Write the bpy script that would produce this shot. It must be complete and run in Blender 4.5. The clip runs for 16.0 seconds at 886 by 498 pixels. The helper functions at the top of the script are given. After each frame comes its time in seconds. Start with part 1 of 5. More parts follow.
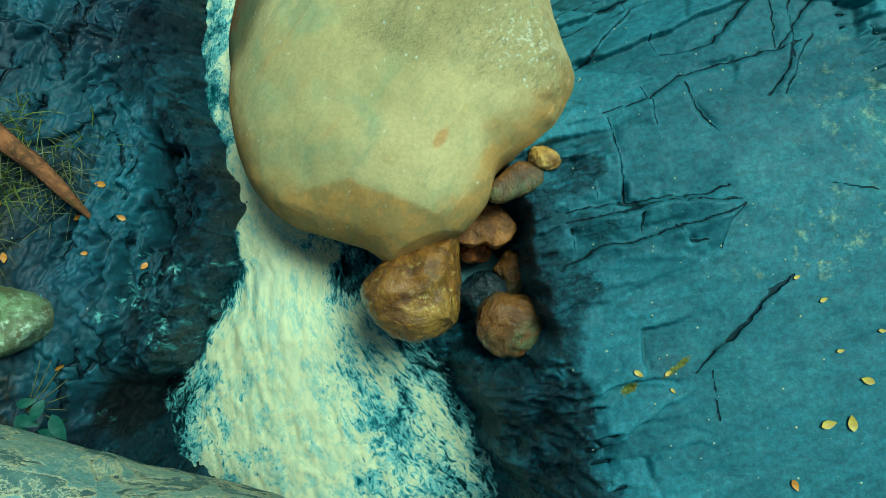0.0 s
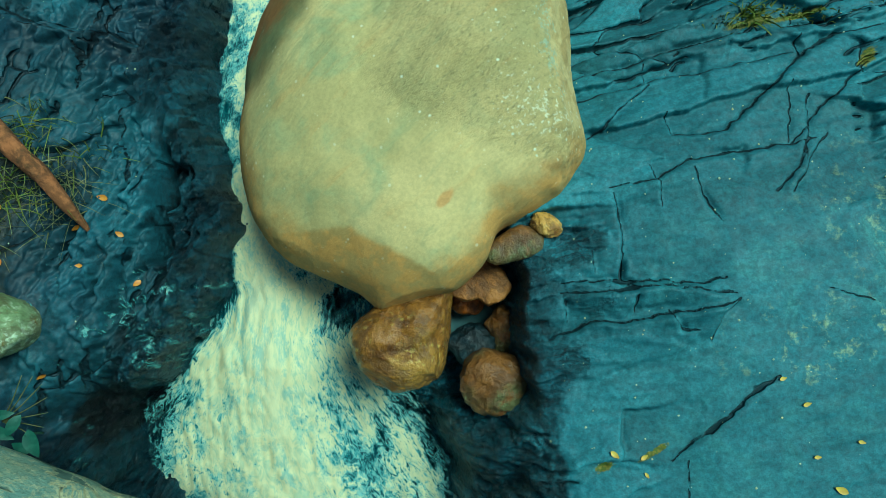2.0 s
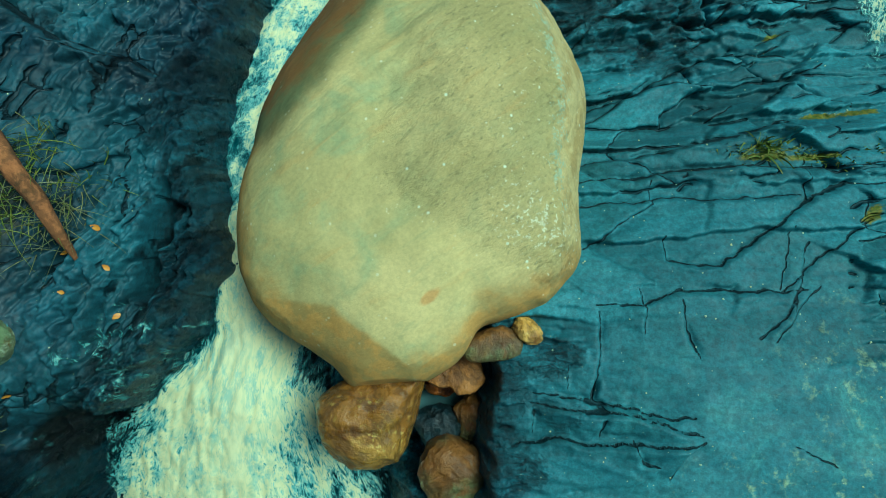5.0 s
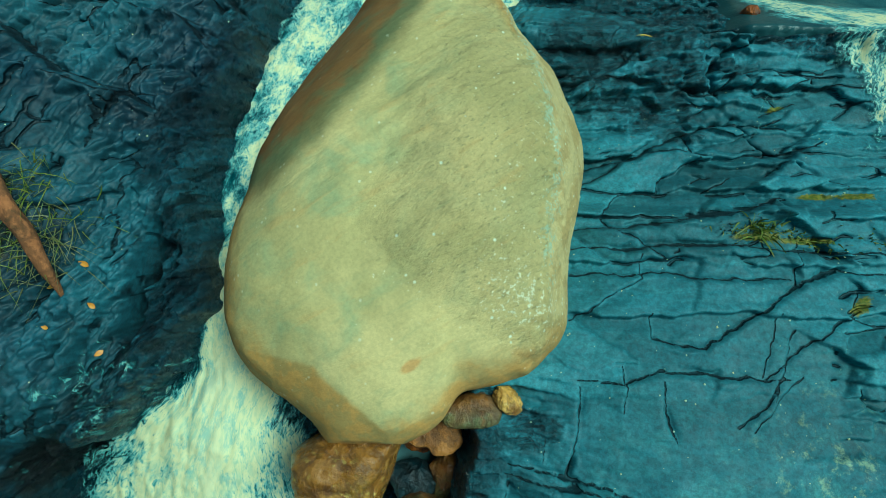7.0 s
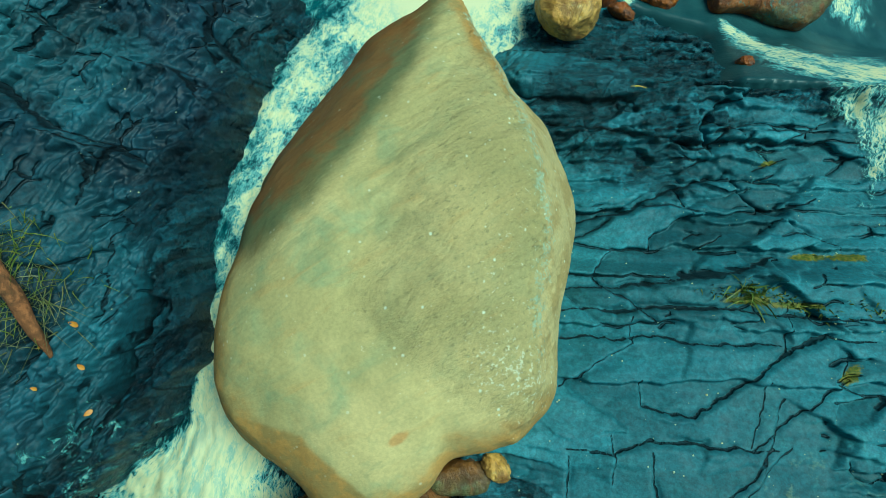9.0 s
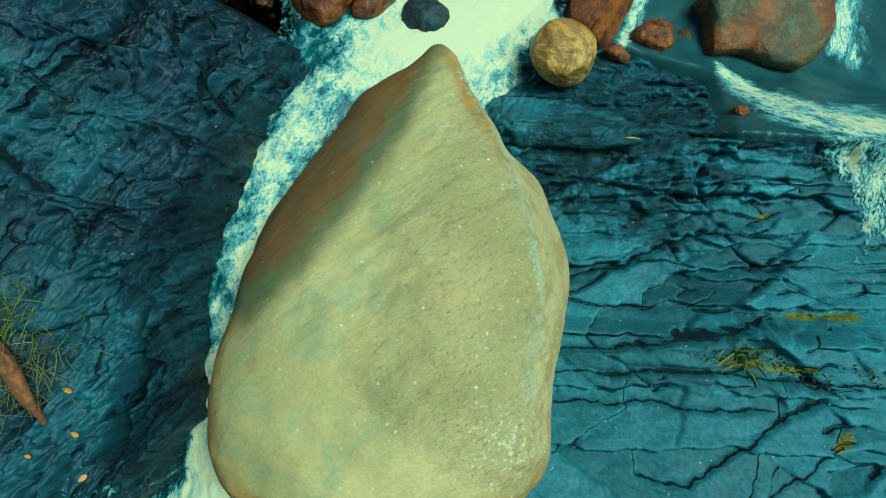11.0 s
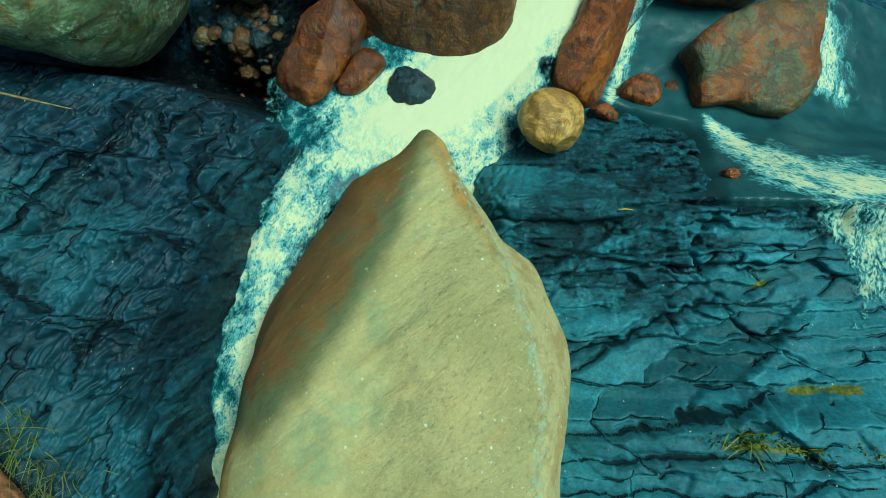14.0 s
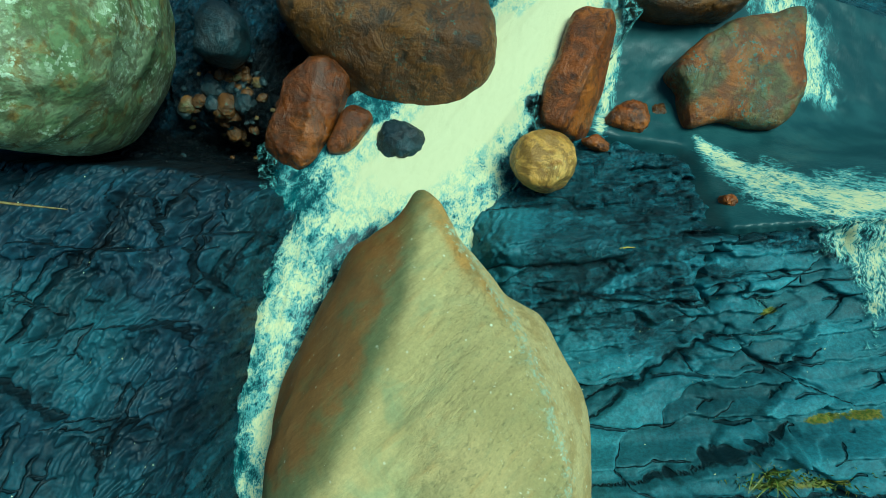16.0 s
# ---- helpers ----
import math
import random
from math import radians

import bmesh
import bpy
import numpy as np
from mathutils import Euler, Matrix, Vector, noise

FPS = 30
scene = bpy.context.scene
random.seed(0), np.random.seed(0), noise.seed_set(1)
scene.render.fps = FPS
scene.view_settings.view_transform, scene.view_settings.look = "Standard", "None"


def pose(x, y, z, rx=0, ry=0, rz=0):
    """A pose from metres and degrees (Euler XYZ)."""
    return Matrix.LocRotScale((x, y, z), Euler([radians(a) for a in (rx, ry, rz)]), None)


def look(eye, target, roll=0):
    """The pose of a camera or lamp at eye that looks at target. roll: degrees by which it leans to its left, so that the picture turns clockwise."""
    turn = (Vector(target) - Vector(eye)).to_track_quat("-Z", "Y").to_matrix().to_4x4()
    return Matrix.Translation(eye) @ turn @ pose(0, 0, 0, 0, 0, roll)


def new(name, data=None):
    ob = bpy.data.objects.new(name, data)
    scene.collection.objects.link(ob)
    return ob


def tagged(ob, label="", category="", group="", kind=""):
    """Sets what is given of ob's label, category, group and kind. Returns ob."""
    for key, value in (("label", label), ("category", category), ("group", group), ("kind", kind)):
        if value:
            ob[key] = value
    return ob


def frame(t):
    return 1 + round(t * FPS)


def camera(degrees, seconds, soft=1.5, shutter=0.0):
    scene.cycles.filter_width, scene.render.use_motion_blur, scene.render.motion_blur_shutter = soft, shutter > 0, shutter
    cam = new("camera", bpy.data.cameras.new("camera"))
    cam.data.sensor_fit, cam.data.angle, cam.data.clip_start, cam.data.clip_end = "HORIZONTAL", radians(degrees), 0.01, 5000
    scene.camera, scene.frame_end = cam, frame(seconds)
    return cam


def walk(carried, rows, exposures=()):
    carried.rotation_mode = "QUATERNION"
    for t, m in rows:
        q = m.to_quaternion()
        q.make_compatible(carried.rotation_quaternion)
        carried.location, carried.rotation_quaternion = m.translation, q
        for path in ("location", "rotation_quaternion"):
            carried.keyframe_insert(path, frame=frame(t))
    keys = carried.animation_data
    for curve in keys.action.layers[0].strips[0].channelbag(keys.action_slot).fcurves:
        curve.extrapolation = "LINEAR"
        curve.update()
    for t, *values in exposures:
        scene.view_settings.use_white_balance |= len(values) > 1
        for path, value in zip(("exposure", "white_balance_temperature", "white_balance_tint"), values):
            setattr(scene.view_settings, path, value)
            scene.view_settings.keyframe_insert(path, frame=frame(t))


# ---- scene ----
cam = camera(75.2, 16.0, soft=0.55)
METRES, EYE, TILT, LEAN, TURN = 4.0, 6.0, -45.0, 0.0, 0.0
ROWS = [
    (0.0, 0.0, 0.0, 0.0, -0.0, 0.0, 0.0),
    (0.5, 0.0015, 0.0002, 0.0257, 0.02, -0.05, -1.7),
    (1.0, 0.0026, 0.0004, 0.0526, 0.04, -0.14, -3.31),
    (1.5, 0.0031, 0.0007, 0.079, 0.05, -0.18, -4.93),
    (2.0, 0.0039, 0.0012, 0.106, 0.09, -0.23, -6.5),
    (2.5, 0.0047, 0.0015, 0.1339, 0.16, -0.3, -8.11),
    (3.0, 0.0037, 0.0015, 0.1616, 0.16, -0.34, -9.74),
    (3.5, 0.0031, 0.0014, 0.1909, 0.19, -0.42, -11.36),
    (4.0, 0.002, 0.0016, 0.22, 0.23, -0.47, -12.95),
    (6.5, -0.0114, 0.0052, 0.3694, 0.36, -0.65, -18.91),
    (7.0, -0.0157, 0.0059, 0.4005, 0.4, -0.71, -19.67),
    (7.5, -0.0207, 0.0067, 0.4309, 0.41, -0.73, -20.06),
    (8.0, -0.0264, 0.0077, 0.4611, 0.41, -0.73, -20.07),
    (8.5, -0.0333, 0.0084, 0.4925, 0.41, -0.79, -20.07),
    (9.0, -0.0404, 0.0088, 0.524, 0.42, -0.84, -20.08),
    (11.5, -0.0814, 0.0108, 0.6816, 0.43, -0.94, -19.85),
    (12.0, -0.091, 0.0112, 0.7145, 0.4, -0.98, -19.37),
    (12.5, -0.1003, 0.0119, 0.7462, 0.38, -0.98, -18.79),
    (13.0, -0.1094, 0.0124, 0.7787, 0.38, -1.0, -18.22),
    (13.5, -0.1193, 0.013, 0.811, 0.37, -1.01, -17.5),
    (14.0, -0.1297, 0.0135, 0.8441, 0.34, -1.04, -16.63),
    (14.5, -0.1402, 0.0143, 0.8768, 0.32, -1.06, -15.64),
    (15.0, -0.1515, 0.0151, 0.9099, 0.25, -1.07, -14.35),
    (15.5, -0.1597, 0.0163, 0.9441, 0.31, -1.11, -12.69),
    (16.0, -0.1728, 0.0169, 0.977, 0.16, -1.08, -10.93),
]
walk(cam, [(t, pose(0, 0, EYE, TILT, LEAN, TURN) @ pose(METRES * x, METRES * y, METRES * z, 90 + pitch, roll, yaw)) for t, x, y, z, yaw, pitch, roll in ROWS],
     [(0.0, -0.15, 4850, -27), (16.0, -0.15, 4850, -27)])

# ---------------------------------------------------------------- light
world = bpy.data.worlds.new("world")
scene.world = world
world.use_nodes = True
wn = world.node_tree
wn.nodes.clear()
sky = wn.nodes.new("ShaderNodeTexSky")
sky.sky_type = "NISHITA"
sky.sun_disc = False
sky.sun_elevation = radians(63)
sky.sun_rotation = radians(134)
sky.air_density, sky.dust_density, sky.ozone_density = 1.0, 3.0, 1.0
back = wn.nodes.new("ShaderNodeBackground")
back.inputs["Strength"].default_value = 0.050
wout = wn.nodes.new("ShaderNodeOutputWorld")
wn.links.new(sky.outputs[0], back.inputs[0])
wn.links.new(back.outputs[0], wout.inputs[0])
sun_data = bpy.data.lights.new("sun", "SUN")
sun_data.energy, sun_data.angle, sun_data.color = 3.75, radians(26), (1.0, 0.95, 0.8)
sun = new("sun", sun_data)
sun.matrix_world = look((0, 0, 30), (-5.8, 5.6, 30 - 15.8))

# ---------------------------------------------------------------- the slope's own frame
# The gorge climbs at about 45 degrees.  Plan numbers: x across, y up the slope, w out of the slope; 1 unit is two thirds of a metre.
UNIT = 4.0 / 6.0
TURNED = Matrix.Rotation(radians(45), 3, "X")
TURNED_NP = np.array(TURNED)


def spot(x, y, w):
    return UNIT * (TURNED @ Vector((x, y, w - 6.0))) + Vector((0, 0, 6.0))


def to_world(v):
    return UNIT * ((np.asarray(v, float) - (0, 0, 6.0)) @ TURNED_NP.T) + (0, 0, 6.0)


def build(name, verts, faces, origin, material, parent=None, label="", category="", group="", kind="", smooth=True, attrs=None, uv=None, crease=None):
    """One mesh object from plan points, with its origin at a plan point."""
    o = to_world([origin])[0]
    me = bpy.data.meshes.new(name)
    me.from_pydata((to_world(verts) - o).tolist(), [], faces.tolist() if hasattr(faces, "tolist") else faces)
    me.materials.append(material)
    if smooth:
        me.polygons.foreach_set("use_smooth", np.ones(len(me.polygons), bool))
    for key, values in (attrs or {}).items():
        a = me.attributes.new(key, "FLOAT", "POINT")
        a.data.foreach_set("value", np.asarray(values, np.float32))
    if uv is not None:
        a = me.attributes.new("flow", "FLOAT_VECTOR", "POINT")
        a.data.foreach_set("vector", np.column_stack([uv, np.zeros(len(uv))]).astype(np.float32).ravel())
    me.update()
    if crease:
        me.set_sharp_from_angle(angle=radians(crease))
    ob = new(name, me)
    ob.location = o
    if parent is not None:
        ob.parent = parent
        ob.location = Vector(o) - parent.location
    return tagged(ob, label, category, group, kind)


# ---------------------------------------------------------------- noise
def hashed(i, j, k, seed):
    h = (i.astype(np.int64) * 374761393 + j.astype(np.int64) * 668265263 + k.astype(np.int64) * 2147483647 + seed * 1274126177) & 0xFFFFFFFF
    h = ((h ^ (h >> 13)) * 1274126177) & 0xFFFFFFFF
    h = ((h ^ (h >> 16)) * 2246822519) & 0xFFFFFFFF
    return ((h ^ (h >> 15)) & 0xFFFFFF) / float(0xFFFFFF)


def vnoise(x, y, z, seed=0):
    xi, yi, zi = np.floor(x), np.floor(y), np.floor(z)
    f = [x - xi, y - yi, z - zi]
    u, v, w = [t * t * t * (t * (t * 6 - 15) + 10) for t in f]
    out = 0
    for a in (0, 1):
        for b in (0, 1):
            for c in (0, 1):
                wt = (u if a else 1 - u) * (v if b else 1 - v) * (w if c else 1 - w)
                out = out + wt * hashed(xi + a, yi + b, zi + c, seed)
    return out * 2 - 1


def fbm(x, y, z=None, octaves=4, seed=0, gain=0.5):
    z = np.zeros_like(x) if z is None else z
    total, amp = 0, 1.0
    for o in range(octaves):
        total = total + amp * vnoise(x * 2 ** o + 17.3 * o, y * 2 ** o - 9.1 * o, z * 2 ** o + 4.7 * o, seed + o)
        amp *= gain
    return total


def uneven(v, lane, seed, loose=.72):
    """Cuts at uneven steps: the cell's number, its start and its end."""
    def cut(k):
        return k + loose * (hashed(k, lane, 0 * k, seed) - .5)
    i = np.floor(v)
    i = np.where(v < cut(i), i - 1, np.where(v >= cut(i + 1), i + 1, i))
    return i, cut(i), cut(i + 1)


def blocks(u, v, seed):
    """Beds of uneven thickness cut by slanting joints: distance to the bed's edge and to the cross joint, a random number and a tilt for each block."""
    z = np.zeros_like(u)
    row, r0, r1 = uneven(v, z, seed)
    rate = .55 + 1.0 * hashed(row, z + 1, z, seed)
    uu = u * rate + 13.7 * hashed(row, z + 2, z, seed) + 1.3 * (hashed(row, z + 3, z, seed) - .5) * (v - r0)
    col, c0, c1 = uneven(uu, row, seed + 1)
    slope = [hashed(row, col, z + k, seed + 2) - .5 for k in (1, 2)]
    tilt = ((uu - c0) / (c1 - c0) - .5) * slope[0] + ((v - r0) / (r1 - r0) - .5) * (slope[1] - .25)
    return np.minimum(v - r0, r1 - v), np.minimum(uu - c0, c1 - uu) / rate, hashed(row, col, z, seed + 2) - .5, tilt


def ramp(v, a, b):
    t = np.clip((v - a) / (b - a), 0, 1)
    return t * t * (3 - 2 * t)


# ---------------------------------------------------------------- materials
class Nodes:
    def __init__(self, name):
        self.mat = bpy.data.materials.new(name)
        self.mat.use_nodes = True
        self.t = self.mat.node_tree
        self.t.nodes.clear()
        self.out = self.add("ShaderNodeOutputMaterial")
        self.bsdf = self.add("ShaderNodeBsdfPrincipled")
        self.t.links.new(self.bsdf.outputs[0], self.out.inputs[0])
        self.coord = self.add("ShaderNodeTexCoord").outputs["Object"]

    def add(self, kind):
        return self.t.nodes.new(kind)

    def put(self, socket, value):
        if hasattr(value, "is_output"):
            self.t.links.new(value, socket)
        elif isinstance(value, (tuple, list)) and len(value) == 3 and socket.type == "RGBA":
            socket.default_value = (*value, 1)
        else:
            socket.default_value = value

    def shifted(self, scale, vec=None, move=(0, 0, 0)):
        m = self.add("ShaderNodeMapping")
        self.put(m.inputs["Vector"], vec or self.coord)
        m.inputs["Scale"].default_value = scale
        m.inputs["Location"].default_value = move
        return m.outputs[0]

    def turned(self, angle, scale):
        """Coordinates turned about the way out of the slope, then stretched."""
        m = self.add("ShaderNodeMapping")
        m.vector_type = "TEXTURE"
        self.put(m.inputs["Vector"], self.coord)
        m.inputs["Rotation"].default_value = (radians(45), 0, 0)
        k = self.add("ShaderNodeMapping")
        k.vector_type = "TEXTURE"
        self.put(k.inputs["Vector"], m.outputs[0])
        k.inputs["Rotation"].default_value = (0, 0, radians(angle))
        return self.shifted(scale, k.outputs[0])

    def noise(self, scale, detail=4, rough=0.55, vec=None, distort=0.0):
        n = self.add("ShaderNodeTexNoise")
        self.put(n.inputs["Vector"], vec or self.coord)
        n.inputs["Scale"].default_value, n.inputs["Detail"].default_value = scale, detail
        n.inputs["Roughness"].default_value, n.inputs["Distortion"].default_value = rough, distort
        return n.outputs["Fac"]

    def voronoi(self, scale, feature="F1", vec=None):
        n = self.add("ShaderNodeTexVoronoi")
        n.feature = feature
        self.put(n.inputs["Vector"], vec or self.coord)
        n.inputs["Scale"].default_value = scale
        return n.outputs["Distance"]

    def attr(self, name, kind="Fac"):
        n = self.add("ShaderNodeAttribute")
        n.attribute_name = name
        return n.outputs[kind]

    def math(self, op, a, b=0.0, c=None):
        n = self.add("ShaderNodeMath")
        n.operation = op
        self.put(n.inputs[0], a)
        self.put(n.inputs[1], b)
        if c is not None:
            self.put(n.inputs[2], c)
        return n.outputs[0]

    def step(self, v, lo, hi, a=0.0, b=1.0):
        n = self.add("ShaderNodeMapRange")
        n.interpolation_type = "SMOOTHSTEP"
        self.put(n.inputs["Value"], v)
        n.inputs["From Min"].default_value, n.inputs["From Max"].default_value = lo, hi
        n.inputs["To Min"].default_value, n.inputs["To Max"].default_value = a, b
        return n.outputs[0]

    def mix(self, f, a, b):
        n = self.add("ShaderNodeMix")
        n.data_type = "RGBA"
        self.put(n.inputs[0], f)
        self.put(n.inputs[6], a)
        self.put(n.inputs[7], b)
        return n.outputs[2]

    def bump(self, h, strength, distance, under=None):
        n = self.add("ShaderNodeBump")
        self.put(n.inputs["Height"], h)
        self.put(n.inputs["Strength"], abs(strength) if isinstance(strength, float) else strength)
        n.inputs["Distance"].default_value = distance
        n.invert = isinstance(strength, float) and strength < 0
        if under is not None:
            self.put(n.inputs["Normal"], under)
        return n.outputs[0]

    def grained(self, colour, scale, low, high, vec=None):
        """The colour with mineral grain: darker pits and paler crystals."""
        g = self.noise(scale, 8, 0.82, vec)
        m = self.add("ShaderNodeVectorMath")
        m.operation = "SCALE"
        self.put(m.inputs[0], colour)
        self.put(m.inputs["Scale"], self.step(g, 0.36, 0.64, low, high))
        return m.outputs[0]

    def finish(self, colour, rough=0.8, normal=None, spec=0.5):
        self.put(self.bsdf.inputs["Base Color"], colour)
        self.put(self.bsdf.inputs["Roughness"], rough)
        self.put(self.bsdf.inputs["Specular IOR Level"], spec)
        if normal is not None:
            self.put(self.bsdf.inputs["Normal"], normal)
        return self.mat


def stone_material(name, a, b, c, spots=None, amount=0.0, rough=0.75, grain=0.6, wet=0.0):
    """Weathered stone: three tones in large and small patches, grain, and spots of lichen or painted highlight where
    there are any.
    """
    n = Nodes(name)
    big, mid, fine = n.noise(1.6, 3, 0.55), n.noise(6, 5, 0.65, distort=0.4), n.noise(60, 4, 0.7)
    col = n.mix(n.step(big, 0.42, 0.58), a, b)
    col = n.mix(n.step(mid, 0.5, 0.68), col, c)
    col = n.mix(n.step(fine, 0.45, 0.70, 0.0, 0.25), col, n.mix(0.6, a, (0.02, 0.02, 0.01)))
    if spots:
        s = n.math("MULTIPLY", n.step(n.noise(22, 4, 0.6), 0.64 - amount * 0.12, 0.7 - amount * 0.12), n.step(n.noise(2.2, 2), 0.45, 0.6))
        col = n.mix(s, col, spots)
    folds = n.math('ABSOLUTE', n.math('MULTIPLY_ADD', n.noise(3.0, 8, 0.66, distort=0.4), 2.0, -1.0))
    # creases of the bump painted darker, as the shade in them
    col = n.mix(n.step(folds, 0.02, 0.16, 0.55, 0.0), col, n.mix(0.75, c, (0.01, 0.008, 0.004)))
    nor = n.bump(folds, min(1.0, 0.8 * grain), 0.08)
    nor = n.bump(n.noise(14, 6, 0.66), min(1.0, 0.6 * grain), 0.04, nor)
    col = n.grained(col, 30, 0.82, 1.18)
    r = n.step(n.noise(9, 3), 0.3, 0.7, rough - 0.10 - wet * 0.06, rough + 0.10 - wet * 0.06)
    n.put(n.bsdf.inputs['Coat Weight'], wet * 0.6)
    n.put(n.bsdf.inputs['Coat Roughness'], 0.25)
    n.put(n.bsdf.inputs['Coat Normal'], n.bump(folds, 0.5, 0.05))
    return n.finish(col, r, nor, 0.45)


def boulder_material():
    n = Nodes("boulder_stone")
    rim, lich, flank, rust, coarse, lit_facet = n.attr("rim"), n.attr("lichen"), n.attr("flank"), n.attr("rust"), n.attr("coarse"), n.attr("lit_facet")
    big, mid, fine = n.noise(0.9, 3, 0.5), n.noise(2.6, 5, 0.6, distort=0.6), n.noise(55, 5, 0.72)
    col = n.mix(n.step(big, 0.40, 0.62), (0.50, 0.42, 0.17), (0.64, 0.52, 0.22))
    col = n.mix(n.math("MULTIPLY", n.step(mid, 0.44, 0.76, 0, 0.62), n.step(coarse, 0.0, 1.0, 1.0, 0.35)), col, (0.25, 0.37, 0.20))
    spread = n.turned(50, (1.0, 4.5, 2.0))
    streak = n.noise(2.2, 6, 0.62, spread, 0.3)
    col = n.mix(n.step(streak, 0.54, 0.74, 0, 0.45), col, (0.58, 0.38, 0.13))
    col = n.mix(n.step(streak, 0.28, 0.46, 0.42, 0.0), col, (0.33, 0.34, 0.16))
    pit = n.math("MULTIPLY", n.step(n.noise(1.0, 6, 0.7, n.turned(50, (14, 30, 20))), 0.54, 0.68), n.step(coarse, 0.0, 1.0, 0.10, 0.72))
    col = n.mix(pit, col, (0.29, 0.26, 0.11))
    col = n.mix(n.step(fine, 0.5, 0.75, 0, 0.12), col, (0.22, 0.21, 0.10))
    patch = n.step(n.math("ADD", rust, n.math("MULTIPLY_ADD", n.noise(12, 4, 0.6), 0.6, -0.3)), 0.35, 0.75)
    col = n.mix(n.math("MULTIPLY", patch, 0.6), col, (0.55, 0.25, 0.06))
    # rust on the rim; on the front it also paints the underside's shade
    low = n.step(n.math("ADD", n.math("MAXIMUM", rim, n.attr("front")), n.math("MULTIPLY_ADD", n.noise(4.0, 6, 0.65), 0.8, -0.4)), 0.25, 0.75)
    low = n.math("MULTIPLY", low, n.step(lit_facet, 0.0, 1.0, 0.72, 0.15))
    col = n.mix(low, col, n.mix(n.step(n.noise(7, 5, 0.65), 0.42, 0.60), (0.50, 0.24, 0.04), (0.33, 0.20, 0.05)))
    # olive and rust crust, with the steep flank's shade painted in
    crust_shade = n.step(n.math("ADD", flank, n.math("MULTIPLY_ADD", n.noise(3.0, 5, 0.6), 0.6, -0.3)), 0.25, 0.95)
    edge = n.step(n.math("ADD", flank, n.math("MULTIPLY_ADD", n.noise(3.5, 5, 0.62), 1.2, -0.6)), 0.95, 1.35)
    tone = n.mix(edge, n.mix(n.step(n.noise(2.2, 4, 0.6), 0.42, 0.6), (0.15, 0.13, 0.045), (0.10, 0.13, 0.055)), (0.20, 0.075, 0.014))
    col = n.mix(n.math("MULTIPLY", crust_shade, 0.85), col, tone)
    # facet beyond the ridge painted paler, as if light fell on it
    facet_light = n.step(n.math("ADD", lit_facet, n.math("MULTIPLY_ADD", n.noise(7, 5, 0.7), 0.8, -0.4)), 0.4, 0.8)
    col = n.mix(n.math("MULTIPLY", facet_light, 0.75), col, n.mix(n.step(n.noise(4, 5, 0.65), 0.45, 0.6), (0.74, 0.60, 0.27), (0.56, 0.40, 0.15)))
    vein = n.step(n.math("ADD", n.attr("ridge"), n.math("MULTIPLY_ADD", n.noise(12, 7, 0.8), 3.0, -1.5)), 0.85, 1.05)
    col = n.mix(n.math("MULTIPLY", vein, n.step(n.noise(22, 4, 0.7), 0.44, 0.56, 0.15, 0.8)), col, (0.50, 0.62, 0.42))
    spot = n.step(n.math("ADD", n.noise(24, 5, 0.75), n.math("MULTIPLY", lich, 0.13)), 0.690, 0.715)
    col = n.mix(n.math("MULTIPLY", spot, 0.9), col, (0.84, 0.82, 0.55))
    fleck = n.math("MULTIPLY", n.step(n.voronoi(13.0), 0.10, 0.20, 1.0, 0.0), n.step(n.noise(9.0, 2, 0.5), 0.55, 0.62))
    col = n.mix(n.math("MULTIPLY", fleck, n.step(coarse, 0.0, 1.0, 0.35, 1.0)), col, (0.82, 0.84, 0.60))
    chip = n.math("MULTIPLY", n.step(n.voronoi(8.0, vec=n.shifted((1, 1, 1), None, (3.1, 1.7, 0.4))), 0.04, 0.12, 1.0, 0.0), n.step(coarse, 0.0, 1.0, 0.08, 0.3))
    col = n.mix(chip, col, (0.16, 0.13, 0.05))
    col = n.grained(col, 30, 0.90, 1.10)
    nor = n.bump(streak, 0.30, 0.06)
    nor = n.bump(n.noise(1.0, 7, 0.72, n.turned(50, (8, 15, 12))), n.step(coarse, 0.0, 1.0, 0.06, 0.95), 0.05, nor)
    nor = n.bump(fine, n.step(coarse, 0.0, 1.0, 0.04, 0.22), 0.004, nor)
    return n.finish(col, n.step(n.noise(6, 4), 0.3, 0.7, 0.62, 0.85), nor, 0.3)


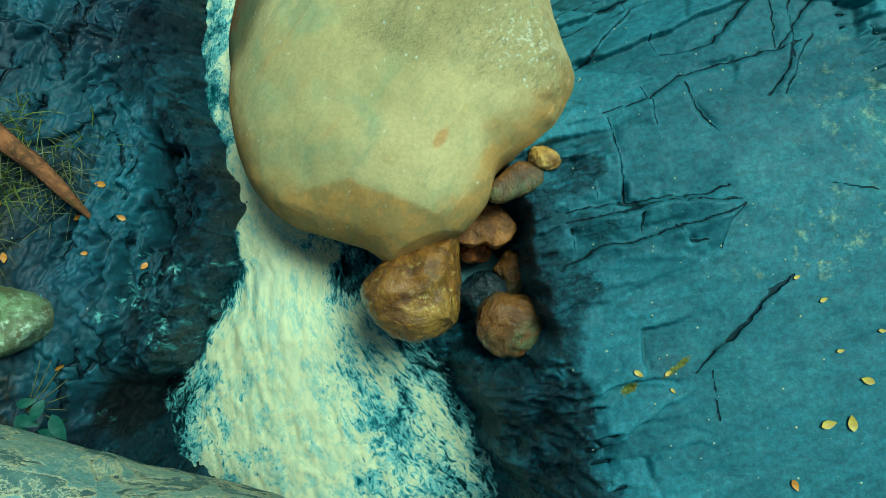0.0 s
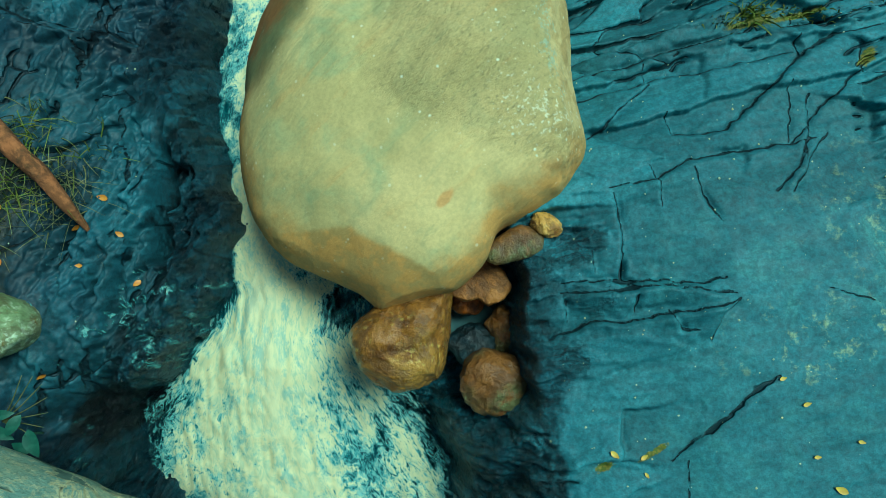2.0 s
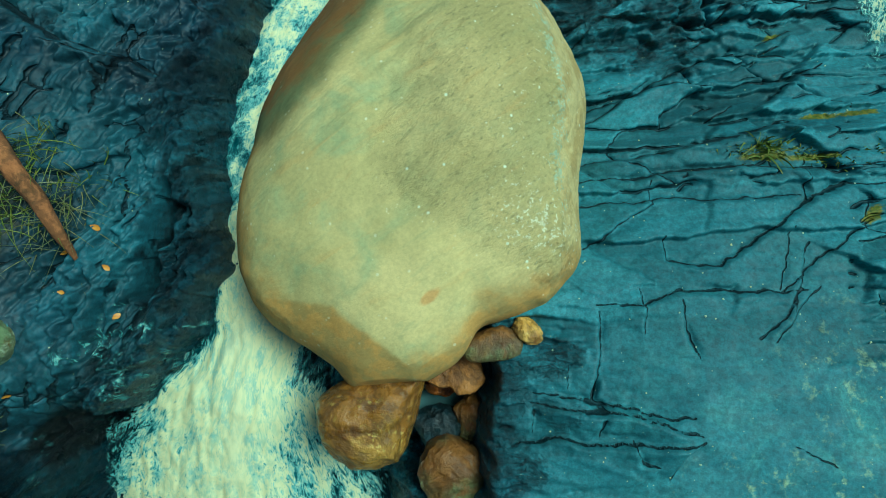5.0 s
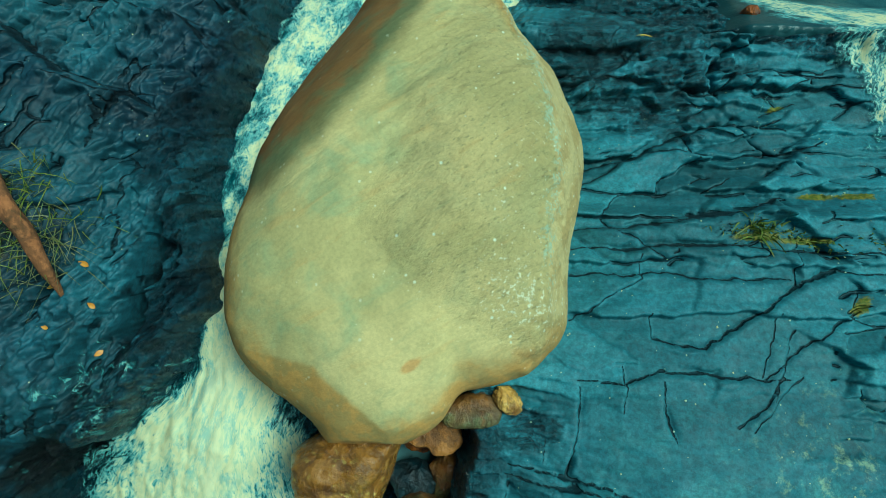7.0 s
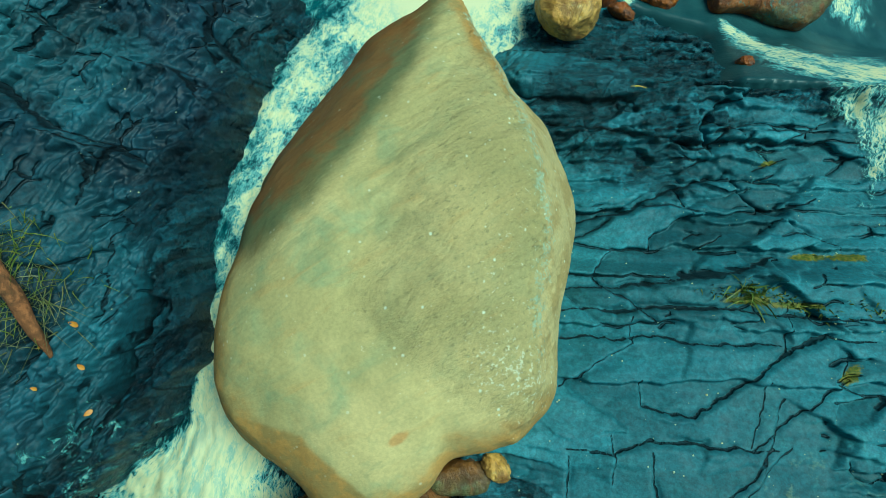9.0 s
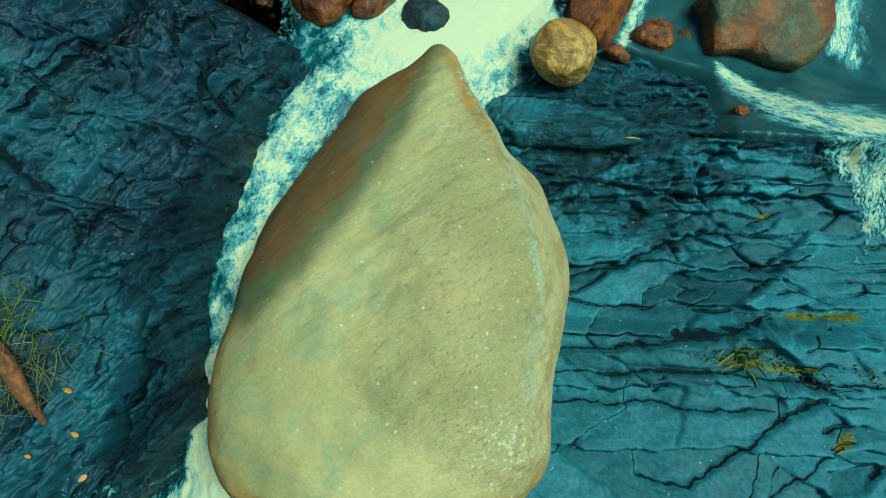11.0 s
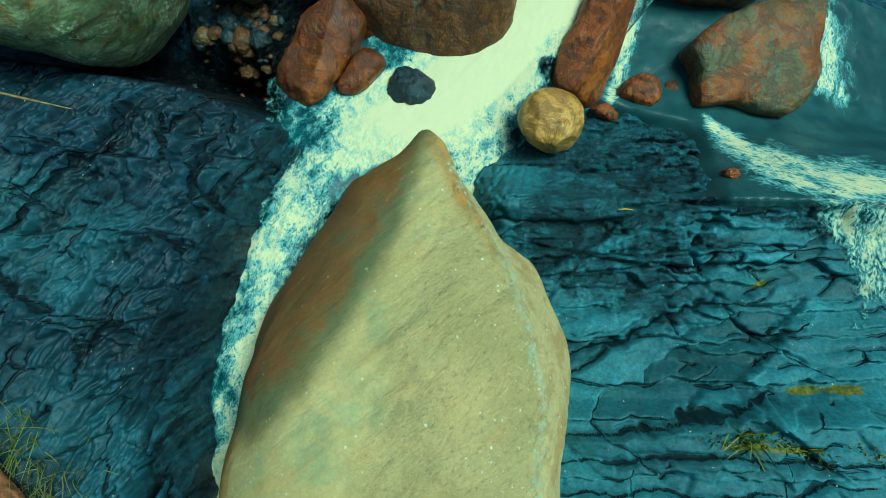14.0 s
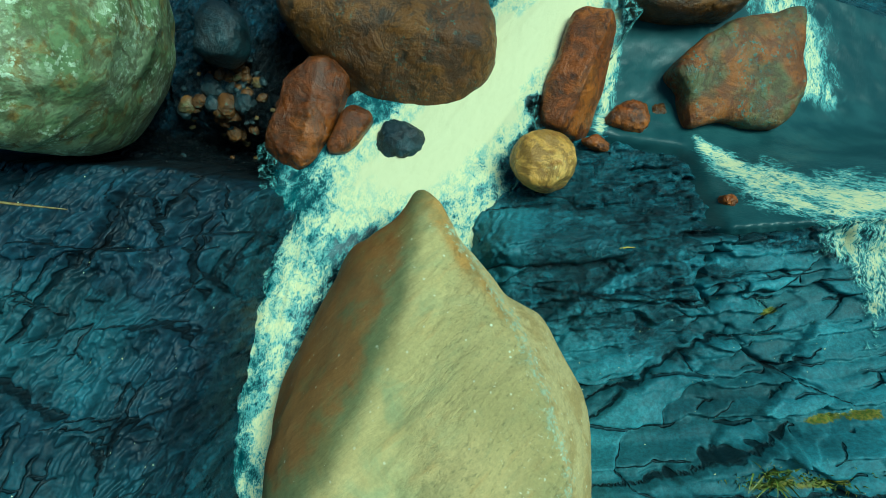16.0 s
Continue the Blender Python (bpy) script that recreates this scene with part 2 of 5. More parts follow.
def bedrock_material():
    n = Nodes("bedrock")
    wet, dry, moss, soil = n.attr("wet"), n.attr("dry"), n.attr("moss"), n.attr("soil")
    wet_shade = n.attr("wet_shade")
    plan = n.attr("flow", "Vector")
    big, mid, fine = n.noise(0.8, 4, 0.6), n.noise(5, 6, 0.66, distort=0.6), n.noise(48, 5, 0.72)
    lines = n.noise(1.0, 6, 0.65, n.shifted((1.2, 6.0, 1), plan))
    ragged = n.math("ADD", n.attr("seam"), n.math("MULTIPLY_ADD", n.noise(20, 5, 0.7), 0.8, -0.4))
    joint = n.step(ragged, 0.3, 0.85, 1.0, 0.0)
    rough_zone = n.step(n.math("ADD", wet, n.math("MULTIPLY_ADD", n.noise(1.6, 4, 0.6), 1.0, -0.5)), 0.30, 0.62)
    rough_zone = n.math("MULTIPLY", rough_zone, n.step(dry, 0.1, 0.4, 1.0, 0.1))
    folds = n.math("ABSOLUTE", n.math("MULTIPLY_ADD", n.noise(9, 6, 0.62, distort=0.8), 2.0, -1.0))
    split = n.math("ADD", n.attr("split"), n.math("MULTIPLY_ADD", n.noise(16, 5, 0.7), 0.7, -0.35))
    joint = n.math("MAXIMUM", joint, n.math("MULTIPLY", n.step(split, 0.4, 1.0, 0.9, 0.0), n.step(n.noise(1.4, 3), 0.36, 0.48)))
    slate = n.mix(n.step(big, 0.38, 0.62), (0.043, 0.138, 0.166), (0.055, 0.168, 0.198))
    slate = n.mix(n.step(mid, 0.45, 0.7, 0, 0.45), slate, (0.036, 0.120, 0.155))
    slate = n.mix(n.step(lines, 0.50, 0.70, 0, 0.5), slate, (0.072, 0.206, 0.228))
    slate = n.mix(n.step(lines, 0.30, 0.44, 0.5, 0.0), slate, (0.034, 0.112, 0.145))
    slate = n.mix(n.step(fine, 0.45, 0.75, 0, 0.35), slate, (0.026, 0.085, 0.110))
    dark = n.mix(n.step(mid, 0.4, 0.65), (0.040, 0.124, 0.160), (0.058, 0.176, 0.215))
    col = n.mix(n.step(wet, 0.1, 0.85), slate, dark)
    # darker wet rock, with the shade of bank and crevice painted in
    col = n.mix(n.step(wet_shade, 0.2, 1.0), col, n.mix(n.step(mid, 0.4, 0.65), (0.008, 0.024, 0.040), (0.016, 0.048, 0.072)))
    pale = n.math("MULTIPLY", n.step(n.noise(2.4, 7, 0.72, distort=0.8), 0.47, 0.66), n.step(dry, 0.1, 0.9))
    col = n.mix(n.math("MULTIPLY", pale, 0.6), col, (0.095, 0.26, 0.25))
    patch = n.math("MULTIPLY", n.step(n.noise(7, 7, 0.75), 0.54, 0.66), n.step(dry, 0.5, 1.0))
    col = n.mix(n.math("MULTIPLY", patch, 0.7), col, (0.34, 0.44, 0.24))
    col = n.mix(n.math("MULTIPLY", joint, 0.85), col, (0.003, 0.010, 0.015))
    # shade in the folds' creases and glints on their crests, both painted
    crease_shade = n.math("MULTIPLY", n.step(folds, 0.01, 0.09, 0.45, 0.0), rough_zone)
    crest_glint = n.math("MULTIPLY", n.step(folds, 0.24, 0.46, 0.0, 0.7), rough_zone)
    col = n.mix(crest_glint, col, n.mix(n.step(wet_shade, 0.3, 0.9), (0.080, 0.220, 0.250), (0.034, 0.100, 0.138)))
    col = n.mix(crease_shade, col, (0.006, 0.020, 0.030))
    # pale specks of the dry slab; on wet rock they are painted glints
    fleck = n.math("MULTIPLY", n.step(n.noise(34, 6, 0.75), 0.60, 0.68), n.step(n.noise(3, 3), 0.4, 0.6))
    col = n.mix(n.math("MULTIPLY", fleck, n.step(n.math("MAXIMUM", wet_shade, wet), 0.2, 0.8, 0.45, 0.3)), col, (0.11, 0.26, 0.25))
    worn = n.add('ShaderNodeVectorMath')
    worn.operation = 'SCALE'
    n.put(worn.inputs[0], col)
    n.put(worn.inputs['Scale'], n.math('MULTIPLY_ADD', n.attr('tone'), 0.62, 1.0))
    col = worn.outputs[0]
    # chips: small flat breaks, each with its own tone
    bent = n.add("ShaderNodeVectorMath")
    bent.operation = "MULTIPLY_ADD"
    warp = n.add("ShaderNodeTexNoise")
    n.put(warp.inputs["Vector"], n.coord)
    warp.inputs["Scale"].default_value, warp.inputs["Detail"].default_value = 5.0, 5
    n.put(bent.inputs[0], warp.outputs["Color"])
    bent.inputs[1].default_value = (0.30, 0.16, 0)
    n.put(bent.inputs[2], plan)
    relief_of = []
    for k, (sx, sy) in enumerate(((2.6, 6.5), (7.0, 17.0))):
        cell = n.add("ShaderNodeTexVoronoi")
        cell.distance = "CHEBYCHEV"
        n.put(cell.inputs["Vector"], n.shifted((sx, sy, 1), bent.outputs[0], (3.3 * k, 1.7, 0)))
        cell.inputs["Scale"].default_value = 1.0
        tone = n.add("ShaderNodeSeparateColor")
        n.put(tone.inputs[0], cell.outputs["Color"])
        shade = n.add("ShaderNodeVectorMath")
        shade.operation = "SCALE"
        n.put(shade.inputs[0], col)
        spread = n.step(rough_zone, 0.0, 1.0, 0.08, 0.38)
        n.put(shade.inputs["Scale"], n.math("MULTIPLY_ADD", n.math("MULTIPLY_ADD", tone.outputs[0], 2.0, -1.0), spread, 1.0))
        col = shade.outputs[0]
        rim = n.math("MULTIPLY", n.step(n.voronoi(1.0, "DISTANCE_TO_EDGE", n.shifted((sx, sy, 1), bent.outputs[0], (3.3 * k, 1.7, 0))), 0.01, 0.06, 0.7, 0.0), n.math("MULTIPLY", rough_zone, n.step(n.noise(3.5, 4, 0.6), 0.52, 0.62)))
        col = n.mix(rim, col, (0.004, 0.014, 0.022))
        relief_of.append(n.math("ADD", cell.outputs["Distance"], n.math("MULTIPLY", tone.outputs[1], 0.6)))
    m = n.step(n.math("ADD", moss, n.math("MULTIPLY_ADD", n.noise(18, 5, 0.7), 1.2, -0.6)), 0.45, 0.7)
    col = n.mix(m, col, n.mix(n.step(n.noise(40, 3), 0.4, 0.6), (0.09, 0.12, 0.015), (0.19, 0.17, 0.02)))
    # deep shade of the pit, slot and hollow, painted near black
    hollow_shade = n.step(n.math("ADD", n.attr("hollow_shade"), n.math("MULTIPLY_ADD", n.noise(6, 5, 0.65), 0.8, -0.4)), 0.35, 0.65)
    col = n.mix(hollow_shade, col, n.mix(n.step(mid, 0.4, 0.65), (0.0015, 0.0038, 0.0058), (0.004, 0.010, 0.014)))
    s = n.step(n.math("ADD", soil, n.math("MULTIPLY_ADD", n.noise(10, 5, 0.7), 0.9, -0.45)), 0.4, 0.7)
    col = n.mix(s, col, n.mix(n.step(n.noise(30, 4), 0.4, 0.65), (0.006, 0.017, 0.017), (0.028, 0.026, 0.013)))
    col = n.grained(col, 26, 0.72, 1.30)
    rough = n.math("MULTIPLY_ADD", n.step(wet, 0.0, 1.0), -0.22, n.step(n.noise(8, 5, 0.6), 0.3, 0.7, 0.55, 0.75))
    nor = n.bump(mid, n.step(wet, 0.2, 0.9, 0.06, 0.18), 0.05)
    nor = n.bump(lines, n.step(dry, 0.05, 0.5, 0.22, 0.05), 0.03, nor)
    nor = n.bump(joint, -1.0, 0.03, nor)
    nor = n.bump(relief_of[0], n.step(rough_zone, 0.0, 1.0, 0.05, 0.8), 0.07, nor)
    nor = n.bump(relief_of[1], n.step(rough_zone, 0.0, 1.0, 0.05, 0.8), 0.035, nor)
    nor = n.bump(folds, rough_zone, 0.05, nor)
    nor = n.bump(n.noise(15, 7, 0.75), n.step(rough_zone, 0.0, 1.0, 0.16, 0.8), 0.06, nor)
    nor = n.bump(fine, 0.45, 0.006, nor)
    rough = n.math("MULTIPLY_ADD", rough_zone, -0.14, rough)
    n.put(n.bsdf.inputs['Coat Weight'], n.math('MULTIPLY', n.math('MAXIMUM', rough_zone, n.step(wet_shade, 0.3, 0.9, 0.0, 0.7)), 0.14))
    n.put(n.bsdf.inputs['Coat Roughness'], 0.30)
    n.put(n.bsdf.inputs['Coat Normal'], nor)
    return n.finish(col, rough, nor, 0.32)


def water_material(name, sheet=False, cover=False, clear=((0.008, 0.050, 0.065), (0.014, 0.085, 0.100))):
    n = Nodes(name)
    flow, foam = n.attr("flow", "Vector"), n.attr("foam")
    f1 = n.noise(1.0, 7, 0.66, n.shifted((4.2, 1.9, 1), flow), 0.6)
    f2 = n.noise(1.0, 4, 0.6, n.shifted((13, 4.6, 1), flow), 1.1)
    f3 = n.noise(1.0, 4, 0.65, n.shifted((34, 11, 1), flow), 0.8)
    line2 = n.math("SUBTRACT", 1.0, n.math("ABSOLUTE", n.math("MULTIPLY_ADD", f2, 4.0, -2.0)))
    line3 = n.math("SUBTRACT", 1.0, n.math("ABSOLUTE", n.math("MULTIPLY_ADD", f3, 4.0, -2.0)))
    mixd = n.math("ADD", n.math("MULTIPLY_ADD", f1, 1.5, -0.75), n.math("MULTIPLY_ADD", line2, 0.55, -0.30))
    mixd = n.math("ADD", mixd, n.math("MULTIPLY_ADD", line3, 0.36, -0.20))
    if sheet:
        bent = n.add("ShaderNodeVectorMath")
        bent.operation = "MULTIPLY_ADD"
        tw = n.add("ShaderNodeTexNoise")
        n.put(tw.inputs["Vector"], flow)
        tw.inputs["Scale"].default_value, tw.inputs["Detail"].default_value = 4.0, 6
        n.put(bent.inputs[0], tw.outputs["Color"])
        bent.inputs[1].default_value = (0.5, 0.5, 0)
        n.put(bent.inputs[2], flow)
        web = n.voronoi(1.0, "DISTANCE_TO_EDGE", n.shifted((7, 9, 1), bent.outputs[0]))
        mixd = n.math("ADD", mixd, n.step(web, 0.0, 0.16, 0.10, -0.06))
    dens = n.math("ADD", foam, mixd)
    thin, mask = n.step(dens, 0.16, 0.46), n.step(dens, 0.42, 0.70)
    deep = n.mix(n.step(n.noise(2.0, 4), 0.4, 0.65), clear[0], clear[1])
    col = n.mix(thin, deep, n.mix(n.step(f3, 0.35, 0.65), (0.06, 0.25, 0.27), (0.28, 0.56, 0.52)))
    white = n.mix(n.step(f2, 0.3, 0.6), (0.48, 0.61, 0.41), (0.77, 0.74, 0.42))
    white = n.mix(n.step(n.math('ADD', f1, n.math('MULTIPLY_ADD', f3, 0.5, -0.25)), 0.36, 0.52, 0.75, 0.0), white, (0.26, 0.50, 0.44))
    col = n.mix(mask, col, n.mix(n.step(foam, 0.85, 1.15), white, (0.73, 0.71, 0.42)))
    rough = n.math("MULTIPLY_ADD", thin, 0.4, 0.32)
    nor = n.bump(n.math("ADD", f1, n.math("MULTIPLY", f2, 0.7)), 0.08, 0.05)
    nor = n.bump(f3, 0.3, 0.012, nor)
    m = n.finish(col, rough, nor, 0.3)
    if sheet:
        n.put(n.bsdf.inputs["Alpha"], n.math("MULTIPLY", thin, 0.85))
    elif cover:
        n.put(n.bsdf.inputs["Alpha"], n.math("MAXIMUM", n.math("MULTIPLY", thin, 0.9), n.step(n.attr("cover"), 0.0, 1.0, 0.0, 1.0)))
    return m


def crusted_material():
    """Pale lichen plates with bright rims on a grey-green rock."""
    n = Nodes("pale_crusted_stone")
    big, edge, fine = n.noise(1.1, 3, 0.6), n.noise(2.6, 7, 0.62, distort=0.7), n.noise(42, 5, 0.72)
    under = n.mix(n.step(n.noise(6, 5, 0.65), 0.4, 0.62), (0.10, 0.17, 0.145), (0.17, 0.26, 0.21))
    plate = n.mix(n.step(big, 0.4, 0.62), (0.24, 0.40, 0.34), (0.36, 0.47, 0.32))
    plate = n.mix(n.step(n.noise(15, 6, 0.75), 0.50, 0.64, 0.0, 0.8), plate, (0.58, 0.60, 0.36))
    col = n.mix(n.step(edge, 0.465, 0.480), under, plate)
    rim = n.math("MULTIPLY", n.step(edge, 0.460, 0.475), n.step(edge, 0.490, 0.512, 1.0, 0.0))
    col = n.mix(n.math("MULTIPLY", rim, n.step(n.noise(5, 4, 0.7), 0.38, 0.55, 0.25, 1.0)), col, (0.76, 0.74, 0.42))
    second = n.noise(5.5, 6, 0.66, n.shifted((1, 1, 1), None, (4.2, 1.3, 2.2)))
    rings = n.math("MULTIPLY", n.step(second, 0.50, 0.515), n.step(second, 0.525, 0.545, 1.0, 0.0))
    col = n.mix(n.math("MULTIPLY", rings, 0.6), col, (0.66, 0.66, 0.40))
    col = n.mix(n.step(fine, 0.48, 0.7, 0.0, 0.5), col, (0.06, 0.11, 0.09))
    nor = n.bump(n.step(edge, 0.455, 0.50), 0.7, 0.025)
    nor = n.bump(n.noise(9, 7, 0.7), 0.6, 0.04, nor)
    nor = n.bump(fine, 0.7, 0.01, nor)
    return n.finish(col, 0.88, nor, 0.3)


def leaf_material(name, a, b):
    n = Nodes(name)
    col = n.mix(n.step(n.noise(25, 3), 0.4, 0.65), a, b)
    return n.finish(col, 0.5, n.bump(n.noise(60, 3), 0.3, 0.003))


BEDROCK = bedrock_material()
BOULDER = boulder_material()
WATER = water_material("stream_water", False, True)
POOL = water_material("pool_water", False, False, ((0.022, 0.064, 0.072), (0.037, 0.096, 0.102)))
SHEET = water_material("thin_water", True)
# the gold spots stand in for highlights on the wet stone
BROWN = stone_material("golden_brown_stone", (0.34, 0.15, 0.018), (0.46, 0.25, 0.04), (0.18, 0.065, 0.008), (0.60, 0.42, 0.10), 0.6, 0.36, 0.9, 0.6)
RUST = stone_material("rust_red_stone", (0.28, 0.070, 0.004), (0.40, 0.120, 0.008), (0.075, 0.018, 0.002), None, 0, 0.42, 0.9, 0.25)
MOTTLED = stone_material("mottled_red_teal_stone", (0.32, 0.105, 0.012), (0.14, 0.15, 0.06), (0.22, 0.06, 0.008), (0.11, 0.22, 0.17), 0.8, 0.5, 1.0, 0.25)
# the greenish spots stand in for the sky's sheen on wet stone
UMBER = stone_material("umber_wet_stone", (0.12, 0.045, 0.005), (0.19, 0.078, 0.010), (0.035, 0.018, 0.004), (0.09, 0.14, 0.10), 0.6, 0.46, 1.0, 0.25)
CREAM = stone_material("ochre_stone", (0.64, 0.35, 0.06), (0.78, 0.48, 0.11), (0.42, 0.18, 0.03), (0.80, 0.60, 0.20), 0.4, 0.45, 0.8, 0.25)
DEEP = stone_material("deep_red_wet_stone", (0.18, 0.045, 0.003), (0.28, 0.080, 0.005), (0.050, 0.012, 0.001), None, 0, 0.36, 0.9, 0.3)
TERRA = stone_material("orange_brown_stone", (0.34, 0.13, 0.022), (0.42, 0.18, 0.035), (0.18, 0.07, 0.012), None, 0, 0.55, 0.8, 0.1)
DARK = stone_material("dark_wet_stone", (0.008, 0.026, 0.036), (0.018, 0.050, 0.060), (0.005, 0.014, 0.020), None, 0, 0.4, 0.9, 0.4)
GREENISH = stone_material("green_lichened_stone", (0.20, 0.29, 0.12), (0.36, 0.45, 0.24), (0.25, 0.18, 0.045), (0.62, 0.74, 0.50), 1.0, 0.7, 0.5)
PALE = crusted_material()
OLIVE = stone_material("olive_brown_stone", (0.26, 0.11, 0.018), (0.15, 0.16, 0.06), (0.24, 0.085, 0.012), (0.26, 0.30, 0.13), 0.6, 0.42, 1.1, 0.5)
EARTH = stone_material("orange_earth", (0.34, 0.13, 0.045), (0.42, 0.17, 0.06), (0.16, 0.08, 0.03), None, 0, 0.95, 0.7)
WOOD = leaf_material("dry_wood", (0.30, 0.24, 0.08), (0.18, 0.11, 0.04))
YELLOW_LEAF = leaf_material("yellow_leaf", (0.62, 0.48, 0.06), (0.55, 0.36, 0.05))
ORANGE_LEAF = leaf_material("orange_leaf", (0.52, 0.20, 0.02), (0.60, 0.28, 0.03))
GREEN_LEAF = leaf_material("green_leaf", (0.018, 0.075, 0.050), (0.032, 0.110, 0.072))
GRASS = leaf_material("grass_blade", (0.10, 0.16, 0.02), (0.22, 0.22, 0.03))
STRAW = leaf_material("dry_grass_blade", (0.18, 0.17, 0.06), (0.09, 0.12, 0.05))
SPECK = leaf_material("pale_debris", (0.5, 0.62, 0.42), (0.6, 0.6, 0.3))

# ---------------------------------------------------------------- bedrock: one sheet of slate, cut by the stream
# x, y, level and half width of the main stream, from above the great boulder to below it
STREAM = np.array([
    (0.5, 12.0, -4.9, 1.1), (0.2, 10.4, -4.4, .75), (-0.6, 8.9, -4.1, .85), (-1.4, 7.6, -3.9, 1.1), (-1.9, 6.8, -3.75, 1.35), (-2.75, 5.9, -3.5, .75),
    (-3.2, 4.8, -3.1, .48), (-3.25, 3.6, -2.7, .45), (-3.1, 2.4, -2.35, .5), (-2.75, 1.4, -2.1, .5), (-2.45, .5, -1.95, .6), (-2.15, -.3, -1.9, .68),
    (-2.1, -1.2, -1.95, 1.25), (-2.0, -2.2, -2.2, 1.85), (-1.8, -3.6, -2.6, 2.5), (-1.7, -6.0, -4.0, 2.8)])


def along(y, col):
    return np.interp(y, STREAM[::-1, 1], STREAM[::-1, col])


def shelf(x, y, ys, ws):
    """Behind the lip of the slab the ground sinks back to a level shelf and the pool."""
    y3 = y - .27 * (x - 1.72)
    return np.interp(y3, ys, ws) + .15 * (x - 1.72) * (1 - ramp(y3, 6.8, 8.0)) - .28 * np.maximum(0, x - 3) * ramp(y3, 7.2, 8.4), y3


def bank_right(x, y):
    y2 = y - (x - 3.0) * (.36 * ramp(y, 1.5, 4.0) - .18 * ramp(y, 5.0, 6.2))
    p = np.interp(y2, [-9, -4, -1.5, .5, 1.6, 2.5, 3.2, 3.85, 4.02, 4.5, 5.2, 6.1, 7, 13],
                  [-.6, .3, .3, .2, 0, -.42, -.8, -1.0, -1.4, -1.7, -2.05, -2.2, -2.4, -4])
    p = p + .24 * np.minimum(0, x - 3) + .07 * np.maximum(0, x - 3)
    q, y3 = shelf(x, y, [6.0, 6.40, 6.50, 7.15, 7.8, 8.4, 9, 10, 13], [-2.36, -2.48, -2.66, -3.47, -4.15, -4.62, -4.95, -5.35, -6.4])
    k = ramp(y3, 5.9, 6.35)
    return p * (1 - k) + (q - .35 * ramp(x, 2.7, 3.1) * ramp(y3, 6.44, 6.6)) * k


def bank_left(x, y):
    y2 = y + 0.12 * (x + 5.0) + ramp(y, 4.8, 5.6) * (.22 - .27 * np.minimum(0, x + 5))
    p = np.interp(y2, [-9, -4, -2, -.7, .4, 1.8, 2.6, 4.4, 5.9, 6.35, 6.7, 7.2, 9, 13], [-1.5, -.6, -.3, -.25, -.4, -.72, -1.0, -1.6, -2.2, -2.6, -4.1, -4.7, -4.8, -6])
    return p - (.16 + .5 * ramp(y, 3, 5) * (1 - ramp(y, 6.4, 7.2))) * np.maximum(0, x + 5) - .05 * (x + 5) * (x < -5)


def base(x, y):
    xc, lv, hw = along(y, 0), along(y, 2), along(y, 3)
    edge = np.interp(y, [-6, -3.5, -2, -1.2, -.5, .7, 2, 5, 6.3, 7, 9, 13], [2.6, 1.9, 1.65, 1.28, 1.16, .86, .6, .1, -.2, -.3, 1.0, 2.0])
    k = ramp(y, -1.6, -.8)
    wid = 1.7 * (1 - k) + .34 * k + .5 * ramp(y, 4.5, 5.5)
    r, l, floor = bank_right(x, y), bank_left(x, y), lv - .45
    pool = np.interp(y, [-2.6, -1.4, -.8, .8, 2.0], [-1.9, -1.35, -1.8, -1.7, -2.4])
    mid = np.where(y < 2.2, floor + (pool - floor) * ramp(x, xc + hw, xc + hw + 1.2), floor)
    edge = edge + .13 * fbm(x * 2.5, y * 3.0, None, 5, 97)
    right = mid + (r - mid) * ramp(x, edge - wid, edge + .15 - .1 * k)
    wob = .12 + .10 * fbm(x * 1.4, y * 1.6, None, 4, 95) + .04 * fbm(x * 6, y * 7, None, 3, 96)
    le = xc - hw + wob + .13 * ramp(y, .2, .5) * (1 - ramp(y, 1.5, 2.2))
    out = np.where(x > xc, right, floor + (l - floor) * (.7 * ramp(-x, -(le + .15), -(le - .1)) + .3 * ramp(-x, -le, -(le - .3))))
    out = out - .8 * np.maximum(0, y - 12.5) + .8 * np.maximum(0, -6 - y) + .6 * np.maximum(0, x - 9) + .6 * np.maximum(0, -9 - x)
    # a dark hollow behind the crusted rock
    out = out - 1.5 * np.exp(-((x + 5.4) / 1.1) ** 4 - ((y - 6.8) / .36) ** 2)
    out = out + 1.3 * np.exp(-((x + 4.2) / 1.3) ** 2 - ((y + 3.5) / .7) ** 2)
    return out - 1.5 * np.exp(-((x + 3.75) / .55) ** 2 - ((y + 2.0) / .5) ** 2)


# joints and ledges: points, width, depth, how far one side stands above the other
CRACKS_SLAB = [
    ([(1.31, .28), (1.94, .42), (2.38, .53), (3.0, .51)], .035, .10, .10), ([(1.27, -.25), (1.71, .01), (2.42, .24), (3.02, .46)], .04, .10, .12),
    ([(3.02, .46), (2.87, .29), (2.83, -.05)], .03, .10, .06), ([(1.79, 1.42), (1.86, 1.04), (1.94, .48)], .03, .08, .05),
    ([(2.59, 1.8), (2.68, 1.49), (2.9, 1.2)], .025, .07, .03), ([(2.55, -1.25), (3.02, -.73), (3.47, -.28)], .06, .03, .05),
    ([(2.71, -1.24), (2.8, -1.72)], .02, .05, 0), ([(3.94, .67), (4.41, .6)], .02, .06, .03), ([(3.86, 2.78), (3.76, 1.99)], .02, .08, .03),
    ([(4.01, 2.33), (3.56, 1.62)], .025, .08, .04)]
